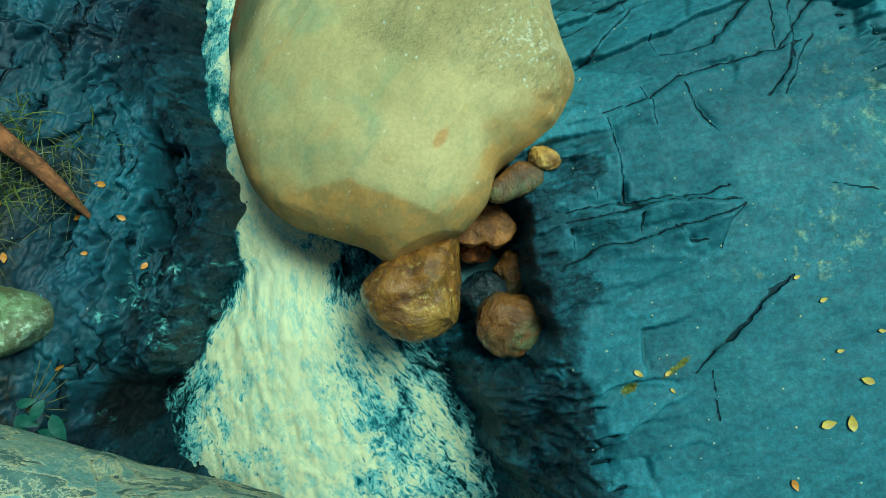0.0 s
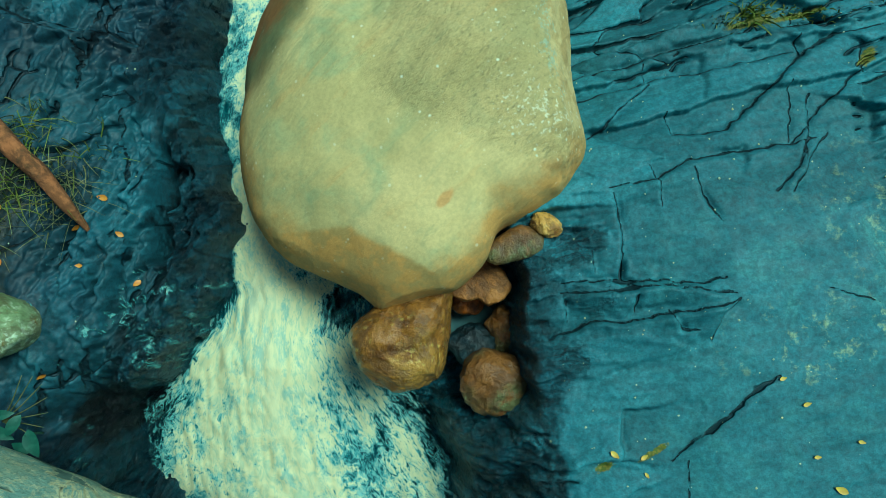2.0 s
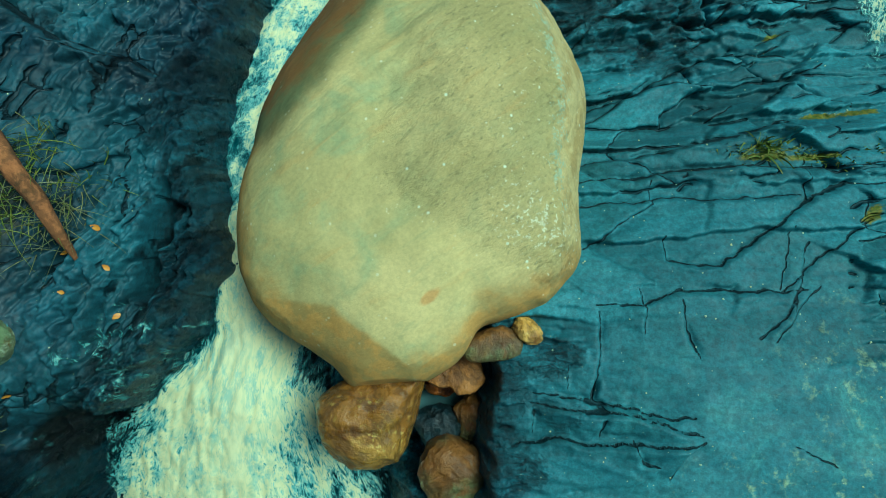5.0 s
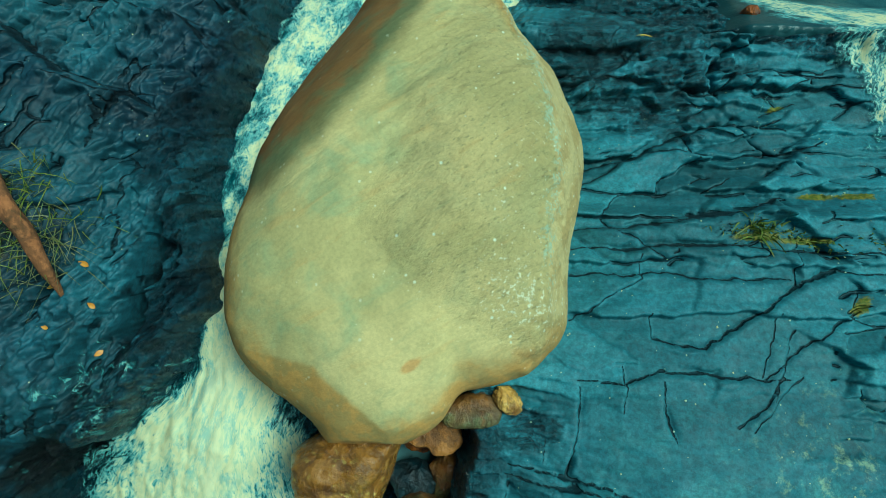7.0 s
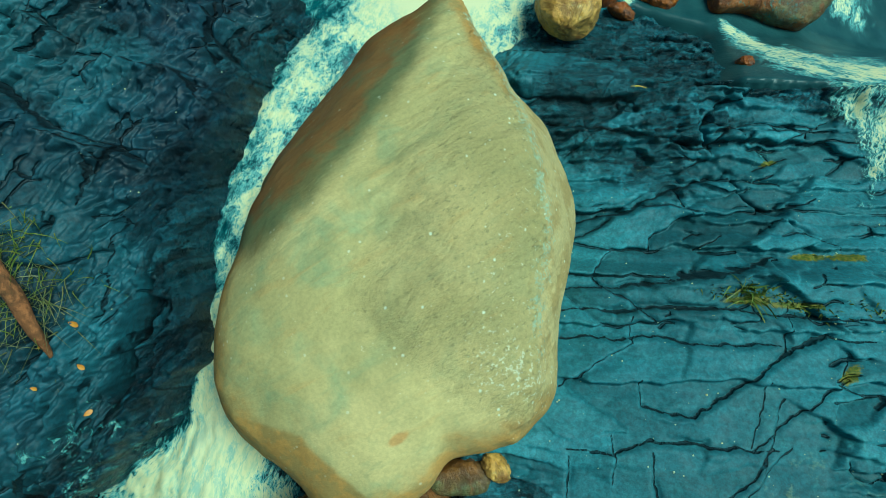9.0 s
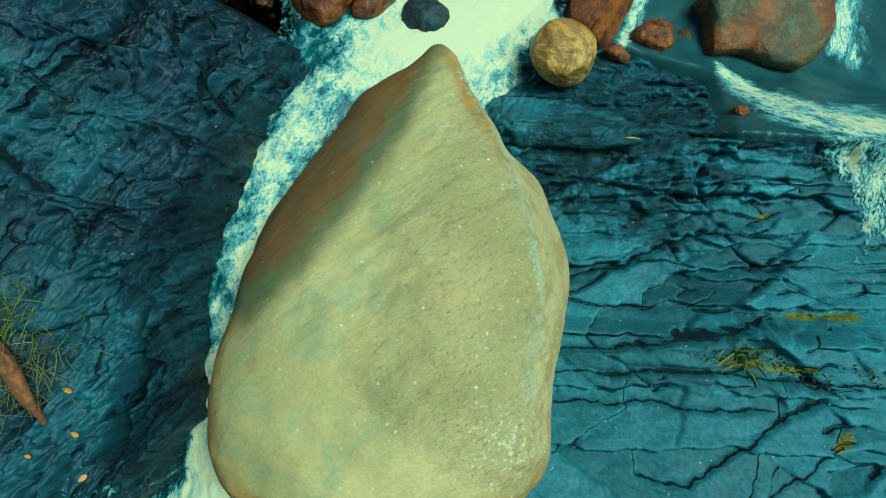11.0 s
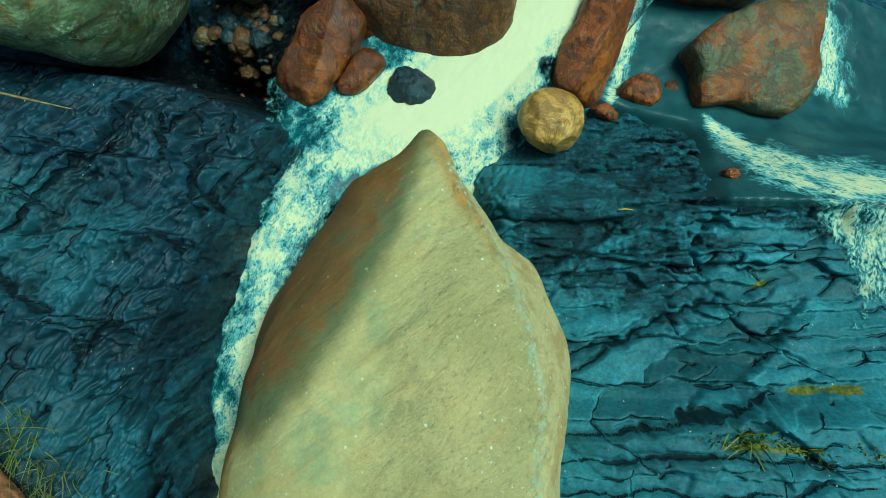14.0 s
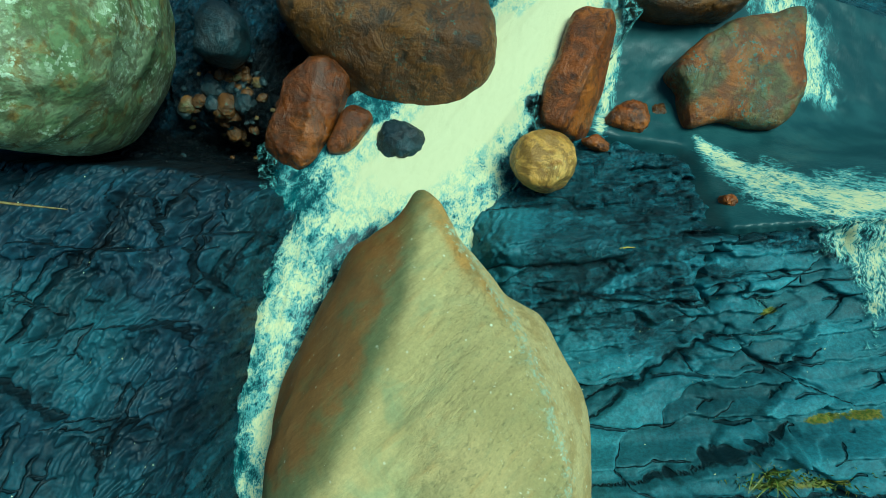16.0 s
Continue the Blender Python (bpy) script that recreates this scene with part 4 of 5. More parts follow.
def pool_level(x, y):
    w, y3 = shelf(x, y, [6.1, 6.36, 6.46, 6.8, 7.2, 7.6, 8.3, 8.8, 9.7, 11, 13], [-2.9, -2.60, -2.50, -2.92, -3.42, -3.84, -4.34, -4.6, -4.9, -5.2, -5.9])
    d, wd, run = path_distance(x, y, RUN)
    w = w + .05 * np.exp(-(d / wd) ** 2) + .018 * fbm(x * 3, y * 3, None, 3, 61)
    w = w - .5 * (1 - ramp(x, .6, 1.0)) - .45 * (1 - ramp(x, 2.6, 3.0)) * (1 - ramp(y, 7.9, 8.3))
    w = np.where(y3 < 6.43, np.minimum(w, bank_right(x, y) - .08), w)
    return np.where(x > -.4, w, -12)


def pool_foam(x, y):
    out = np.zeros(x.shape)
    for p, k in ((RUN, .40), (EDDY, .35), (SIDE, .45)):
        d, wd, run = path_distance(x, y, p)
        out = np.maximum(out, (k + .55) * np.exp(-(d / (wd * 1.35)) ** 2))
    return out - .55


def pool_flow(x, y):
    d, wd, run = path_distance(x, y, RUN)
    return np.column_stack([np.where(y > 8.6, x, y), np.where(y > 8.6, y, -x)])


water("water_pool", np.arange(-.5, 7.7, .045), np.arange(6.2, 12.2, .045), pool_level, pool_foam, pool_flow, POOL, "clear teal pool with a foaming outflow between red boulders", -.3)

sx, sy = [a.ravel() for a in np.meshgrid(np.arange(3.4, 7.6, .042), np.arange(5.2, 8.3, .042))]
sw = np.array([ground_at(a, b) for a, b in zip(sx, sy)]) + .03
sf = sheet_faces(len(np.arange(3.4, 7.6, .042)), len(np.arange(5.2, 8.3, .042)))
build("water_film", np.column_stack([sx, sy, sw]), sf, (5, 6, -2), SHEET, label="thin lacy sheet of water sliding over slate", category="water", kind="structure",
      attrs={"foam": np.clip(.52 * ramp(sx - .75 * (7.07 - sy), 3.75, 4.25) * ramp(sy - .27 * (sx - 5), 5.7, 6.1) * (1 - ramp(sy - .27 * (sx - 1.72), 6.46, 6.54)) - .26, -1, 1)}, uv=np.column_stack([sx, sy + .4 * sx]))

# the still pool under the front stones
a = np.linspace(0, 2 * math.pi, 40, endpoint=False)
n = Nodes("still_water")
# the pale base colour stands in for the sky's reflection
STILL = n.finish((0.11, 0.20, 0.21), 0.06, n.bump(n.noise(6, 2), 0.05, 0.01), 0.6)
build("water_still", np.column_stack([.45 + .6 * np.cos(a), -.2 + .5 * np.sin(a), -1.72 - .5 * np.sin(a)]), [list(range(40))], (.45, -.25, -1.5), STILL,
      label="small still pool mirroring the sky between stones", category="water", kind="structure", smooth=False)

# a spray that slides over the wall beside the throat
ARC = [(-2.75, -.18, .05), (-3.15, -.22, .07), (-3.55, -.42, .10), (-3.85, -.85, .13), (-3.95, -1.5, .2), (-3.9, -2.2, .3)]
axs, ays = np.arange(-4.5, -2.4, .035), np.arange(-2.8, .1, .035)
sx, sy = [q.ravel() for q in np.meshgrid(axs, ays)]
sw = np.array([ground_at(p, q) for p, q in zip(sx, sy)]) + .03
ad, aw, ar = path_distance(sx, sy, ARC)
inside = ramp(sx, -4.1, -3.3) * (1 - ramp(sy, -.6, -.25)) * ramp(sy, -2.6, -2.0)
build("water_spray", np.column_stack([sx, sy, sw]), sheet_faces(len(axs), len(ays)), (-3.5, -1, -1), SHEET, label="wisps of spray sliding over dark rock", category="water", kind="structure",
      attrs={"foam": np.clip(.30 * np.exp(-(ad / aw) ** 2) * (1 - ramp(-sy, .7, 1.2)) + .20 * inside * ramp(sx, -3.7, -3.2), 0, 1) - .28}, uv=np.column_stack([sx * .9 + .5 * sy, sy - .4 * sx]))


# ---------------------------------------------------------------- boulders and stones
def loop_curve(points, n):
    """A closed smooth outline through plan points."""
    p = np.array(points, float)
    m = len(p)
    t = np.arange(n) / n * m
    i = np.floor(t).astype(int)
    f = (t - i)[:, None]
    a, b, c, d = p[(i - 1) % m], p[i % m], p[(i + 1) % m], p[(i + 2) % m]
    return .5 * (2 * b + (c - a) * f + (2 * a - 5 * b + 4 * c - d) * f ** 2 + (3 * b - a - 3 * c + d) * f ** 3)


def boulder(name, outline, top, depth, under, material, label, category="boulder", group="", rings=26, around=72, square=.62, seed=1, facets=8, bite=.06, rough=.02, rim=(0.75, 1.0), lichen=None, sharp=0.0, extra=None, grit=None, crease=24):
    """A stone with a given outline.  top(x, y): the height of its upper face; depth: from there to its waist; under: from there to its foot."""
    edge = loop_curve(outline, 720)
    centre = edge.mean(0)
    size = float(np.sqrt(np.abs(np.cross(edge - centre, np.roll(edge, -1, 0) - centre)).sum() / 2))
    n = 2 * int(math.sqrt(rings * around) * .5) + 1
    g = np.linspace(-1, 1, n)
    a_, b_ = [q.ravel() for q in np.meshgrid(g, g)]
    dx, dy = a_ * np.sqrt(1 - b_ * b_ / 2), b_ * np.sqrt(1 - a_ * a_ / 2)
    rho = np.clip(np.hypot(dx, dy), 0, 1)
    turn = (np.arctan2(dy, dx) / (2 * math.pi)) % 1.0 * 720
    start = math.atan2(edge[0, 1] - centre[1], edge[0, 0] - centre[0]) / (2 * math.pi) * 720
    way = 1 if np.cross(edge[0] - centre, edge[20] - centre) > 0 else -1
    k = (way * (turn - start)) % 720
    k0 = np.floor(k).astype(int)
    rimline = edge[k0 % 720] * (1 - (k - k0))[:, None] + edge[(k0 + 1) % 720] * (k - k0)[:, None]
    s = 1 - (1 - rho) ** 1.5
    q = centre + (rimline - centre) * s[:, None]
    e = 2 / square
    up = np.maximum(0, 1 - s ** e) ** (1 / e)
    low = np.maximum(0, 1 - s ** 2.2) ** .45
    depth = depth(q[:, 0], q[:, 1]) if callable(depth) else depth
    t = top(q[:, 0], q[:, 1]) - depth
    v = np.concatenate([np.column_stack([q, t + depth * up]), np.column_stack([q, t - under * low])])
    s_all = np.concatenate([s, 2 - s])
    mid = np.array([*centre, float(top(centre[:1], centre[1:])[0]) - float(np.mean(depth)) * .6])
    rng = np.random.RandomState(seed)
    # flat breaks
    for _ in range(facets):
        d = rng.normal(size=3)
        d[2] = abs(d[2]) * .7
        d /= np.linalg.norm(d)
        reach = ((v - mid) @ d)
        lim = reach.max() * (1 - bite * (.4 + rng.rand()))
        over = np.maximum(0, reach - lim)
        v = v - over[:, None] * d * (.9 if sharp else .75)
    r = v - mid
    r /= np.linalg.norm(r, axis=1)[:, None] + 1e-9
    q = v / size
    bumps = rough * size * (fbm(q[:, 0] * 2.2 + seed, q[:, 1] * 2.2, q[:, 2] * 2.2, 4, seed) + .35 * fbm(q[:, 0] * 9, q[:, 1] * 9, q[:, 2] * 9, 3, seed + 9) - .8 * np.abs(fbm(q[:, 0] * 3.5, q[:, 1] * 3.5, q[:, 2] * 3.5, 3, seed + 5)))
    v = v + r * bumps[:, None]
    if grit:
        v[:, 2] += grit(v[:, 0], v[:, 1]) * (s_all < 1.0)
    i = np.arange(n * n).reshape(n, n)
    quads = np.stack([i[:-1, :-1].ravel(), i[:-1, 1:].ravel(), i[1:, 1:].ravel(), i[1:, :-1].ravel()], 1)
    under_index = np.arange(n * n) + n * n
    border = np.concatenate([i[0], i[-1], i[:, 0], i[:, -1]])
    under_index[border] = border
    faces = np.concatenate([quads, under_index[quads][:, ::-1]])
    used = np.unique(faces)
    renumber = np.zeros(2 * n * n, int)
    renumber[used] = np.arange(len(used))
    faces, v, s_all = renumber[faces], v[used], s_all[used]
    at = {"rim": np.clip((s_all - rim[0]) / (rim[1] - rim[0]), 0, 1), "lichen": lichen(v[:, 0], v[:, 1]) if lichen else np.zeros(len(v))}
    at.update(extra(v[:, 0], v[:, 1]) if extra else {})
    return build(name, v, faces, (*centre, v[:, 2].min()), material, label=label, category=category, group=group, attrs=at, crease=crease)


def flat(w, gx=0.0, gy=0.0, cx=0.0, cy=0.0):
    return lambda x, y: w + gx * (x - cx) + gy * (y - cy) + 0 * x


def oval(cx, cy, a, b, turn, seed, irregular=.08, n=10):
    rng = np.random.RandomState(seed)
    out = []
    for k in range(n):
        t = 2 * math.pi * k / n
        r = 1 + irregular * rng.normal()
        x, y = a * r * math.cos(t), b * r * math.sin(t)
        c, s = math.cos(radians(turn)), math.sin(radians(turn))
        out.append((cx + x * c - y * s, cy + x * s + y * c))
    return out


def stone(name, cx, cy, w, a, b, turn, thick, material, label, seed, category="stone", group="", irregular=.08, facets=9, bite=.10, rough=.06, around=64, rings=16, square=.75):
    return boulder(name, oval(cx, cy, a, b, turn, seed, irregular), flat(w), thick * .45, thick * .55, material, label, category, group, rings, around, square, seed, facets, bite, rough)


def great_top(x, y):
    w = .32 - .068 * np.maximum(0, y - 1.1) ** 2 * np.where(y > 1.1, 1, 0) - .10 * np.minimum(0, y - 1.1) ** 2
    w = w - .15 * np.maximum(0, -.2 - x) ** 1.35
    # a ridge along its drier flank, and a steep flank over the stream
    w = w - .28 * .06 * np.log1p(np.exp((great_front(x) - y) / .06))
    return w - .9 * .04 * np.log1p(np.exp((x - great_ridge(y)) / .04)) - 1.0 * .24 * np.log1p(np.exp((great_flank(y) - x) / .24))


def grained(x, y, a, b, seed):
    """Low ripples that slant up the stone."""
    c, s = math.cos(radians(50)), math.sin(radians(50))
    return fbm((x * c + y * s) * a, (-x * s + y * c) * b, None, 4, seed, .55)


def great_ridge(y):
    return np.interp(y, [1.2, 2.0, 2.9, 3.6, 4.3, 5.0, 6.0], [1.25, 1.12, .84, .70, .38, -.05, -1.0])


def great_front(x):
    return np.interp(x, [-2.4, -1.79, -.96, -.5, .03, .5, 1.27, 1.5], [.95, .62, .74, .56, .38, .85, 1.42, 1.7])


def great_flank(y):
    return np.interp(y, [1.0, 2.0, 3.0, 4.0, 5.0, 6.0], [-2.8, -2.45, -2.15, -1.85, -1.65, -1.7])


great_outline = [(-1.56, 6.45), (-1.36, 6.47), (-1.16, 6.3), (-.98, 6.08), (-.78, 5.82), (-.42, 5.55), (-.12, 5.29), (.2, 5.17), (.50, 5.02), (.88, 4.53), (1.12, 4.2), (1.24, 3.85), (1.26, 3.4), (1.30, 2.9), (1.38, 2.45), (1.54, 1.95), (1.5, 1.65),
                 (1.22, 1.3), (.85, 1.02), (.6, .85), (.48, .46), (.1, .05), (-.45, -.20), (-.92, .02), (-1.48, .18), (-2.0, .45), (-2.36, .95), (-2.58, 1.55), (-2.7, 2.1), (-2.87, 2.8), (-2.92, 3.4), (-2.78, 4.0), (-2.55, 4.85), (-2.36, 5.44), (-2.1, 5.66), (-1.8, 5.96), (-1.67, 6.2)]
boulder("great_boulder", great_outline, great_top, lambda x, y: .95 - .60 * ramp(y, 4.6, 5.9) - .30 * (1 - ramp(y, .2, 1.2)), 1.3, BOULDER, "huge smooth tan sandstone boulder speckled with lichen, wedged over the stream", rings=200, around=330, square=.6, seed=4, facets=5, bite=.025, rough=.010,
        grit=lambda x, y: (.2 + .8 * ramp(y + .25 * x, 1.5, 2.1) * ramp(x, -2.2, -.6)) * (.016 * grained(x, y, .9, 3.2, 3) + .014 * grained(x, y, 3.5, 9.0, 13)) + .06 * np.exp(-((x - great_ridge(y)) / .15) ** 2) * fbm(x * 5, y * 4, None, 4, 8) + .035 * fbm(x * 1.3, y * 1.3, None, 3, 6),
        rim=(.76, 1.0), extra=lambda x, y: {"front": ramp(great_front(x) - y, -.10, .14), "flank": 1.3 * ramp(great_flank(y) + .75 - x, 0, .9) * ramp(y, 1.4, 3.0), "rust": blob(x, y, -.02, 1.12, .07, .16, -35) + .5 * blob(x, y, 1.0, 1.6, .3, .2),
                                           "lit_facet": ramp(x - great_ridge(y), -.05, .12) * ramp(y, 1.6, 2.4), "ridge": np.exp(-((x - great_ridge(y) - .05) / .20) ** 2) * ramp(y, 1.8, 2.6), "coarse": ramp(y + .25 * x, 1.5, 2.1) * ramp(x, -1.6, -.4)}, lichen=lambda x, y: blob(x, y, .9, 2.1, .7, .45) + .8 * blob(x, y, -.5, 1.85, .25, .12) + .6 * blob(x, y, .5, 3.2, .6, 1.0) + .5 * blob(x, y, .3, 4.6, .4, .5))

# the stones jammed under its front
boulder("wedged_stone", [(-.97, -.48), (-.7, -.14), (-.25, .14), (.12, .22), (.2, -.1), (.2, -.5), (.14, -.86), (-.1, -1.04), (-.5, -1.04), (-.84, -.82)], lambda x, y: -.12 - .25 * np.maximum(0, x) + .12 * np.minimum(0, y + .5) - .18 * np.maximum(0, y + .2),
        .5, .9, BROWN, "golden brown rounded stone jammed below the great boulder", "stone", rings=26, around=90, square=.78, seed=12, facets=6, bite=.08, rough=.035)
stone("round_stone", .82, -.90, -.55, .41, .38, 0, .75, OLIVE, "round knobbly brown and green stone", 13, rough=.05, bite=.10)
stone("oval_stone", .88, -.30, -.92, .24, .33, 0, .6, OLIVE, "oval olive-brown stone beside dark slate", 14)
stone("dark_stone", .52, -.55, -.95, .34, .28, 25, .6, DARK, "wet blue-black stone between brown ones", 15)
boulder("red_slab_stone", [(-.02, .26), (.22, .46), (.58, .56), (.84, .40), (.82, .16), (.66, .0), (.48, .06), (.30, .02), (.10, .14)], flat(-.72, .1, -.2, .4, .2), .16, .4, TERRA, "flat rust-red stone under the great boulder", "stone", seed=16, rings=26, around=80, square=.34, facets=10, bite=.10, rough=.04)
stone("small_red_stone", .42, -.03, -1.1, .22, .15, 10, .4, RUST, "small rust-red stone beside a still pool", 17)
boulder("flat_stone", [(.46, .62), (.62, .82), (.84, .98), (1.02, .96), (1.14, .84), (1.1, .7), (.82, .56), (.58, .5)], flat(-.27, .05, -.1, .8, .7), .14, .35, OLIVE, "flat tan and green stone tucked below the boulder", "stone", seed=18, rings=18, around=60, square=.5)
stone("ochre_stone", 1.13, 1.0, -.22, .20, .14, -25, .4, CREAM, "small ochre stone beside the great boulder", 19)
stone("grey_pebble", 1.02, -.05, -1.15, .09, .08, 0, .2, OLIVE, "small brown pebble against slate", 20, around=24, rings=8)

# left bank
boulder("bank_stone", [(-5.5, -.55), (-5.2, -.38), (-4.8, -.42), (-4.5, -.5), (-4.32, -.7), (-4.38, -.95), (-4.6, -1.1), (-4.95, -1.2), (-5.4, -1.15)], flat(.08, .1, 0, -4.5, -.8), .3, .7, GREENISH, "green and orange stone half bedded in the bank", "stone", seed=22, rings=22, around=70)
boulder("crusted_rock", [(-6.2, -1.4), (-4.6, -1.5), (-3.7, -1.68), (-3.13, -1.87), (-2.75, -1.99), (-2.28, -2.07), (-1.81, -2.18), (-1.43, -2.28), (-1.0, -2.5), (-1.0, -3.2), (-2.6, -4.2), (-4.6, -4.4), (-6.2, -3.4)], flat(1.5, .0, 0, -3, -2), .3, 1.2, PALE, "pale lichen-crusted rock at the foot of the fall",
        seed=23, rings=40, around=160, square=.5, facets=5, bite=.02, rough=.012)

# upstream boulders
boulder("green_boulder", [(-8.8, 8.6), (-7.4, 9.2), (-6.0, 9.0), (-5.68, 8.4), (-5.56, 7.8), (-5.70, 7.1), (-5.92, 6.6), (-6.2, 6.2), (-6.55, 5.98), (-7.1, 5.9), (-8.0, 5.9), (-9.2, 6.6), (-9.4, 7.6)], lambda x, y: -.45 - .05 * (x + 6.5) - .05 * np.maximum(0, 7 - y), 1.2, 2.8, GREENISH, "large green lichened boulder with a mossy flank",
        rings=44, around=150, square=.75, seed=31, facets=6, bite=.05, rough=.02)
boulder("brown_boulder", [(-4.6, 9.3), (-3.9, 8.5), (-3.2, 8.0), (-2.6, 7.85), (-1.8, 7.75), (-1.2, 7.85), (-.85, 8.5), (-.72, 9.2), (-.95, 9.8), (-1.4, 10.6), (-2.4, 11.2), (-3.8, 11.1), (-4.6, 10.2)], lambda x, y: -3.3 + .14 * np.minimum(0, 9.4 - y) - .45 * np.maximum(0, 9.0 - y), .8, 1.4, UMBER, "large wet brown boulder with a blue sheen on its crown",
        rings=40, around=150, square=.6, seed=32, facets=6, bite=.05, rough=.022)
boulder("red_boulder", [(-4.15, 6.42), (-3.88, 6.36), (-3.5, 6.62), (-3.3, 7.0), (-3.15, 7.6), (-3.15, 8.2), (-3.45, 8.5), (-3.9, 8.4), (-4.25, 7.8), (-4.35, 7.1)], lambda x, y: -3.45 + .0 * x - .2 * np.abs(x + 3.6), .4, .9, DEEP, "wet rust-red boulder at the stream's edge", seed=33, rings=40, around=120, square=.42, facets=12, bite=.12, rough=.032)
boulder("red_stone", [(-3.25, 6.95), (-2.95, 6.9), (-2.7, 7.25), (-2.6, 7.6), (-2.8, 7.75), (-3.05, 7.7), (-3.2, 7.3)], flat(-3.55), .25, .6, DEEP, "rust-red stone leaning on a larger one", "stone", seed=34, rings=18, around=60, square=.55)
stone("red_chip_stone", -4.25, 7.25, -3.95, .14, .25, 0, .4, RUST, "small rust-red stone beside dark water", 35)
stone("black_stone", -2.1, 7.32, -3.55, .42, .38, 0, .7, DARK, "dark wet stone ringed by foam", 36)
boulder("tall_red_boulder", [(.15, 8.15), (.45, 8.05), (.85, 8.0), (1.1, 8.1), (1.2, 8.7), (1.2, 9.5), (1.12, 10.15), (.75, 10.25), (.4, 10.1), (.28, 9.4), (.12, 8.7)], lambda x, y: -3.65 - 1.3 * np.maximum(0, x - .62 - .21 * (y - 8.2)) - .35 * np.maximum(0, .62 + .21 * (y - 8.2) - x), .4, .9, RUST, "tall wedge-shaped rust-red boulder splitting the stream", seed=37, rings=44, around=130, square=.26, facets=9, bite=.07, rough=.016)
boulder("cream_stone", oval(.31, 7.36, .53, .50, 0, 38, .05), flat(-2.95), .42, .6, CREAM, "rounded ochre stone below a red boulder", "stone", seed=38, rings=34, around=100, square=.62, facets=12, bite=.12, rough=.020)
stone("rust_stone", 1.83, 8.6, -4.2, .36, .34, 20, .6, RUST, "rust-red stone in shallow water", 39, rough=.05)
stone("rust_chip_stone", 1.25, 8.02, -4.1, .25, .12, -10, .3, RUST, "flat rust-red stone chip below larger boulders", 40)
stone("brown_chip_stone", 2.35, 8.72, -4.5, .22, .34, 0, .5, UMBER, "wet brown stone against a large red boulder", 41)
boulder("mottled_boulder", [(2.72, 8.56), (3.35, 8.8), (3.9, 8.8), (4.4, 8.9), (4.68, 9.2), (4.82, 9.75), (4.6, 10.2), (4.48, 11.1), (3.9, 10.9), (3.24, 10.62), (2.85, 10.3), (2.42, 9.75), (2.34, 9.5), (2.6, 9.2)], lambda x, y: -4.05 - .12 * np.maximum(0, x - 3.2), .5, 1.1, MOTTLED, "broad mottled red and teal boulder in the pool", seed=42, rings=40, around=130, square=.28, facets=7, bite=.05, rough=.016)
boulder("capped_rock", [(1.5, 10.75), (2.2, 10.6), (2.9, 10.75), (3.5, 10.95), (3.6, 11.6), (2.6, 12.0), (1.5, 11.6)], flat(-4.3), .5, 1.0, UMBER, "brown boulder behind the mottled one", seed=43, rings=22, around=70, square=.5)
boulder("slate_rock", [(5.2, 8.35), (5.7, 8.5), (6.3, 9.3), (7.4, 9.9), (9, 10.2), (9, 8.2), (7.5, 7.95), (6.2, 8.1)], flat(-5.1, -.25, -.1, 6, 9), .3, .9, DARK, "dark slate outcrop edging the pool", seed=44, rings=26, around=120, square=.4, facets=12, bite=.08, rough=.03)
boulder("grey_stone", oval(-5.55, 8.6, .48, .55, 10, 45, .08), flat(-3.75), .45, .6, DARK, "dull grey-brown stone among pebbles", "stone", seed=45, rings=18, around=60)
stone("orange_pebble", 3.06, 7.22, -2.66, .13, .12, 0, .4, RUST, "small orange stone at the water's edge", 46, around=28, rings=10)

# pebbles on the left shore
rng = np.random.RandomState(8)
PEBBLE_MATERIALS = (UMBER, DARK, UMBER, DARK, DARK, UMBER, OLIVE)
for k in range(110):
    px, py = -5.55 + .75 * rng.normal() * .55, 7.75 + rng.normal() * .45
    size = .045 + .15 * rng.rand() ** 2.6
    stone("pebble", px, py, ground_at(px, py) + size * .9, size * (1 + .4 * rng.rand()), size, 180 * rng.rand(), size * 1.7, PEBBLE_MATERIALS[rng.randint(7)], "small rounded shore pebble, rust, brown or grey", 100 + k, "pebble", "shore pebbles", around=14, rings=5, facets=3)


# ---------------------------------------------------------------- plants, leaves and litter
def normal_at(x, y, e=.05):
    n = Vector((ground_at(x - e, y) - ground_at(x + e, y), ground_at(x, y - e) - ground_at(x, y + e), 2 * e))
    return n.normalized()


def leaf_shape(length, width, curl, fold, steps=6):
    """A leaf lying in its own plane: a pointed oval with a raised midrib, folded and curled."""
    v, f = [], []
    for i in range(steps + 1):
        t = i / steps
        half = width * .5 * math.sin(math.pi * t ** .8) ** .8 if 0 < t < 1 else .004
        z = curl * length * (t - .5) ** 2 * 4
        v += [(-half, t * length - length / 2, z + fold * half), (0, t * length - length / 2, z), (half, t * length - length / 2, z + fold * half)]
    for i in range(steps):
        a = i * 3
        f += [(a, a + 1, a + 4, a + 3), (a + 1, a + 2, a + 5, a + 4)]
    return np.array(v), f


def laid(v, x, y, w, turn, normal=Vector((0, 0, 1)), lift=.012):
    """Plan points of a small thing laid on a surface."""
    q = normal.to_track_quat("Z", "Y").to_matrix() @ Matrix.Rotation(radians(turn), 3, "Z")
    return (np.asarray(v) @ np.array(q).T) + np.array((x, y, w)) + np.array(normal) * lift


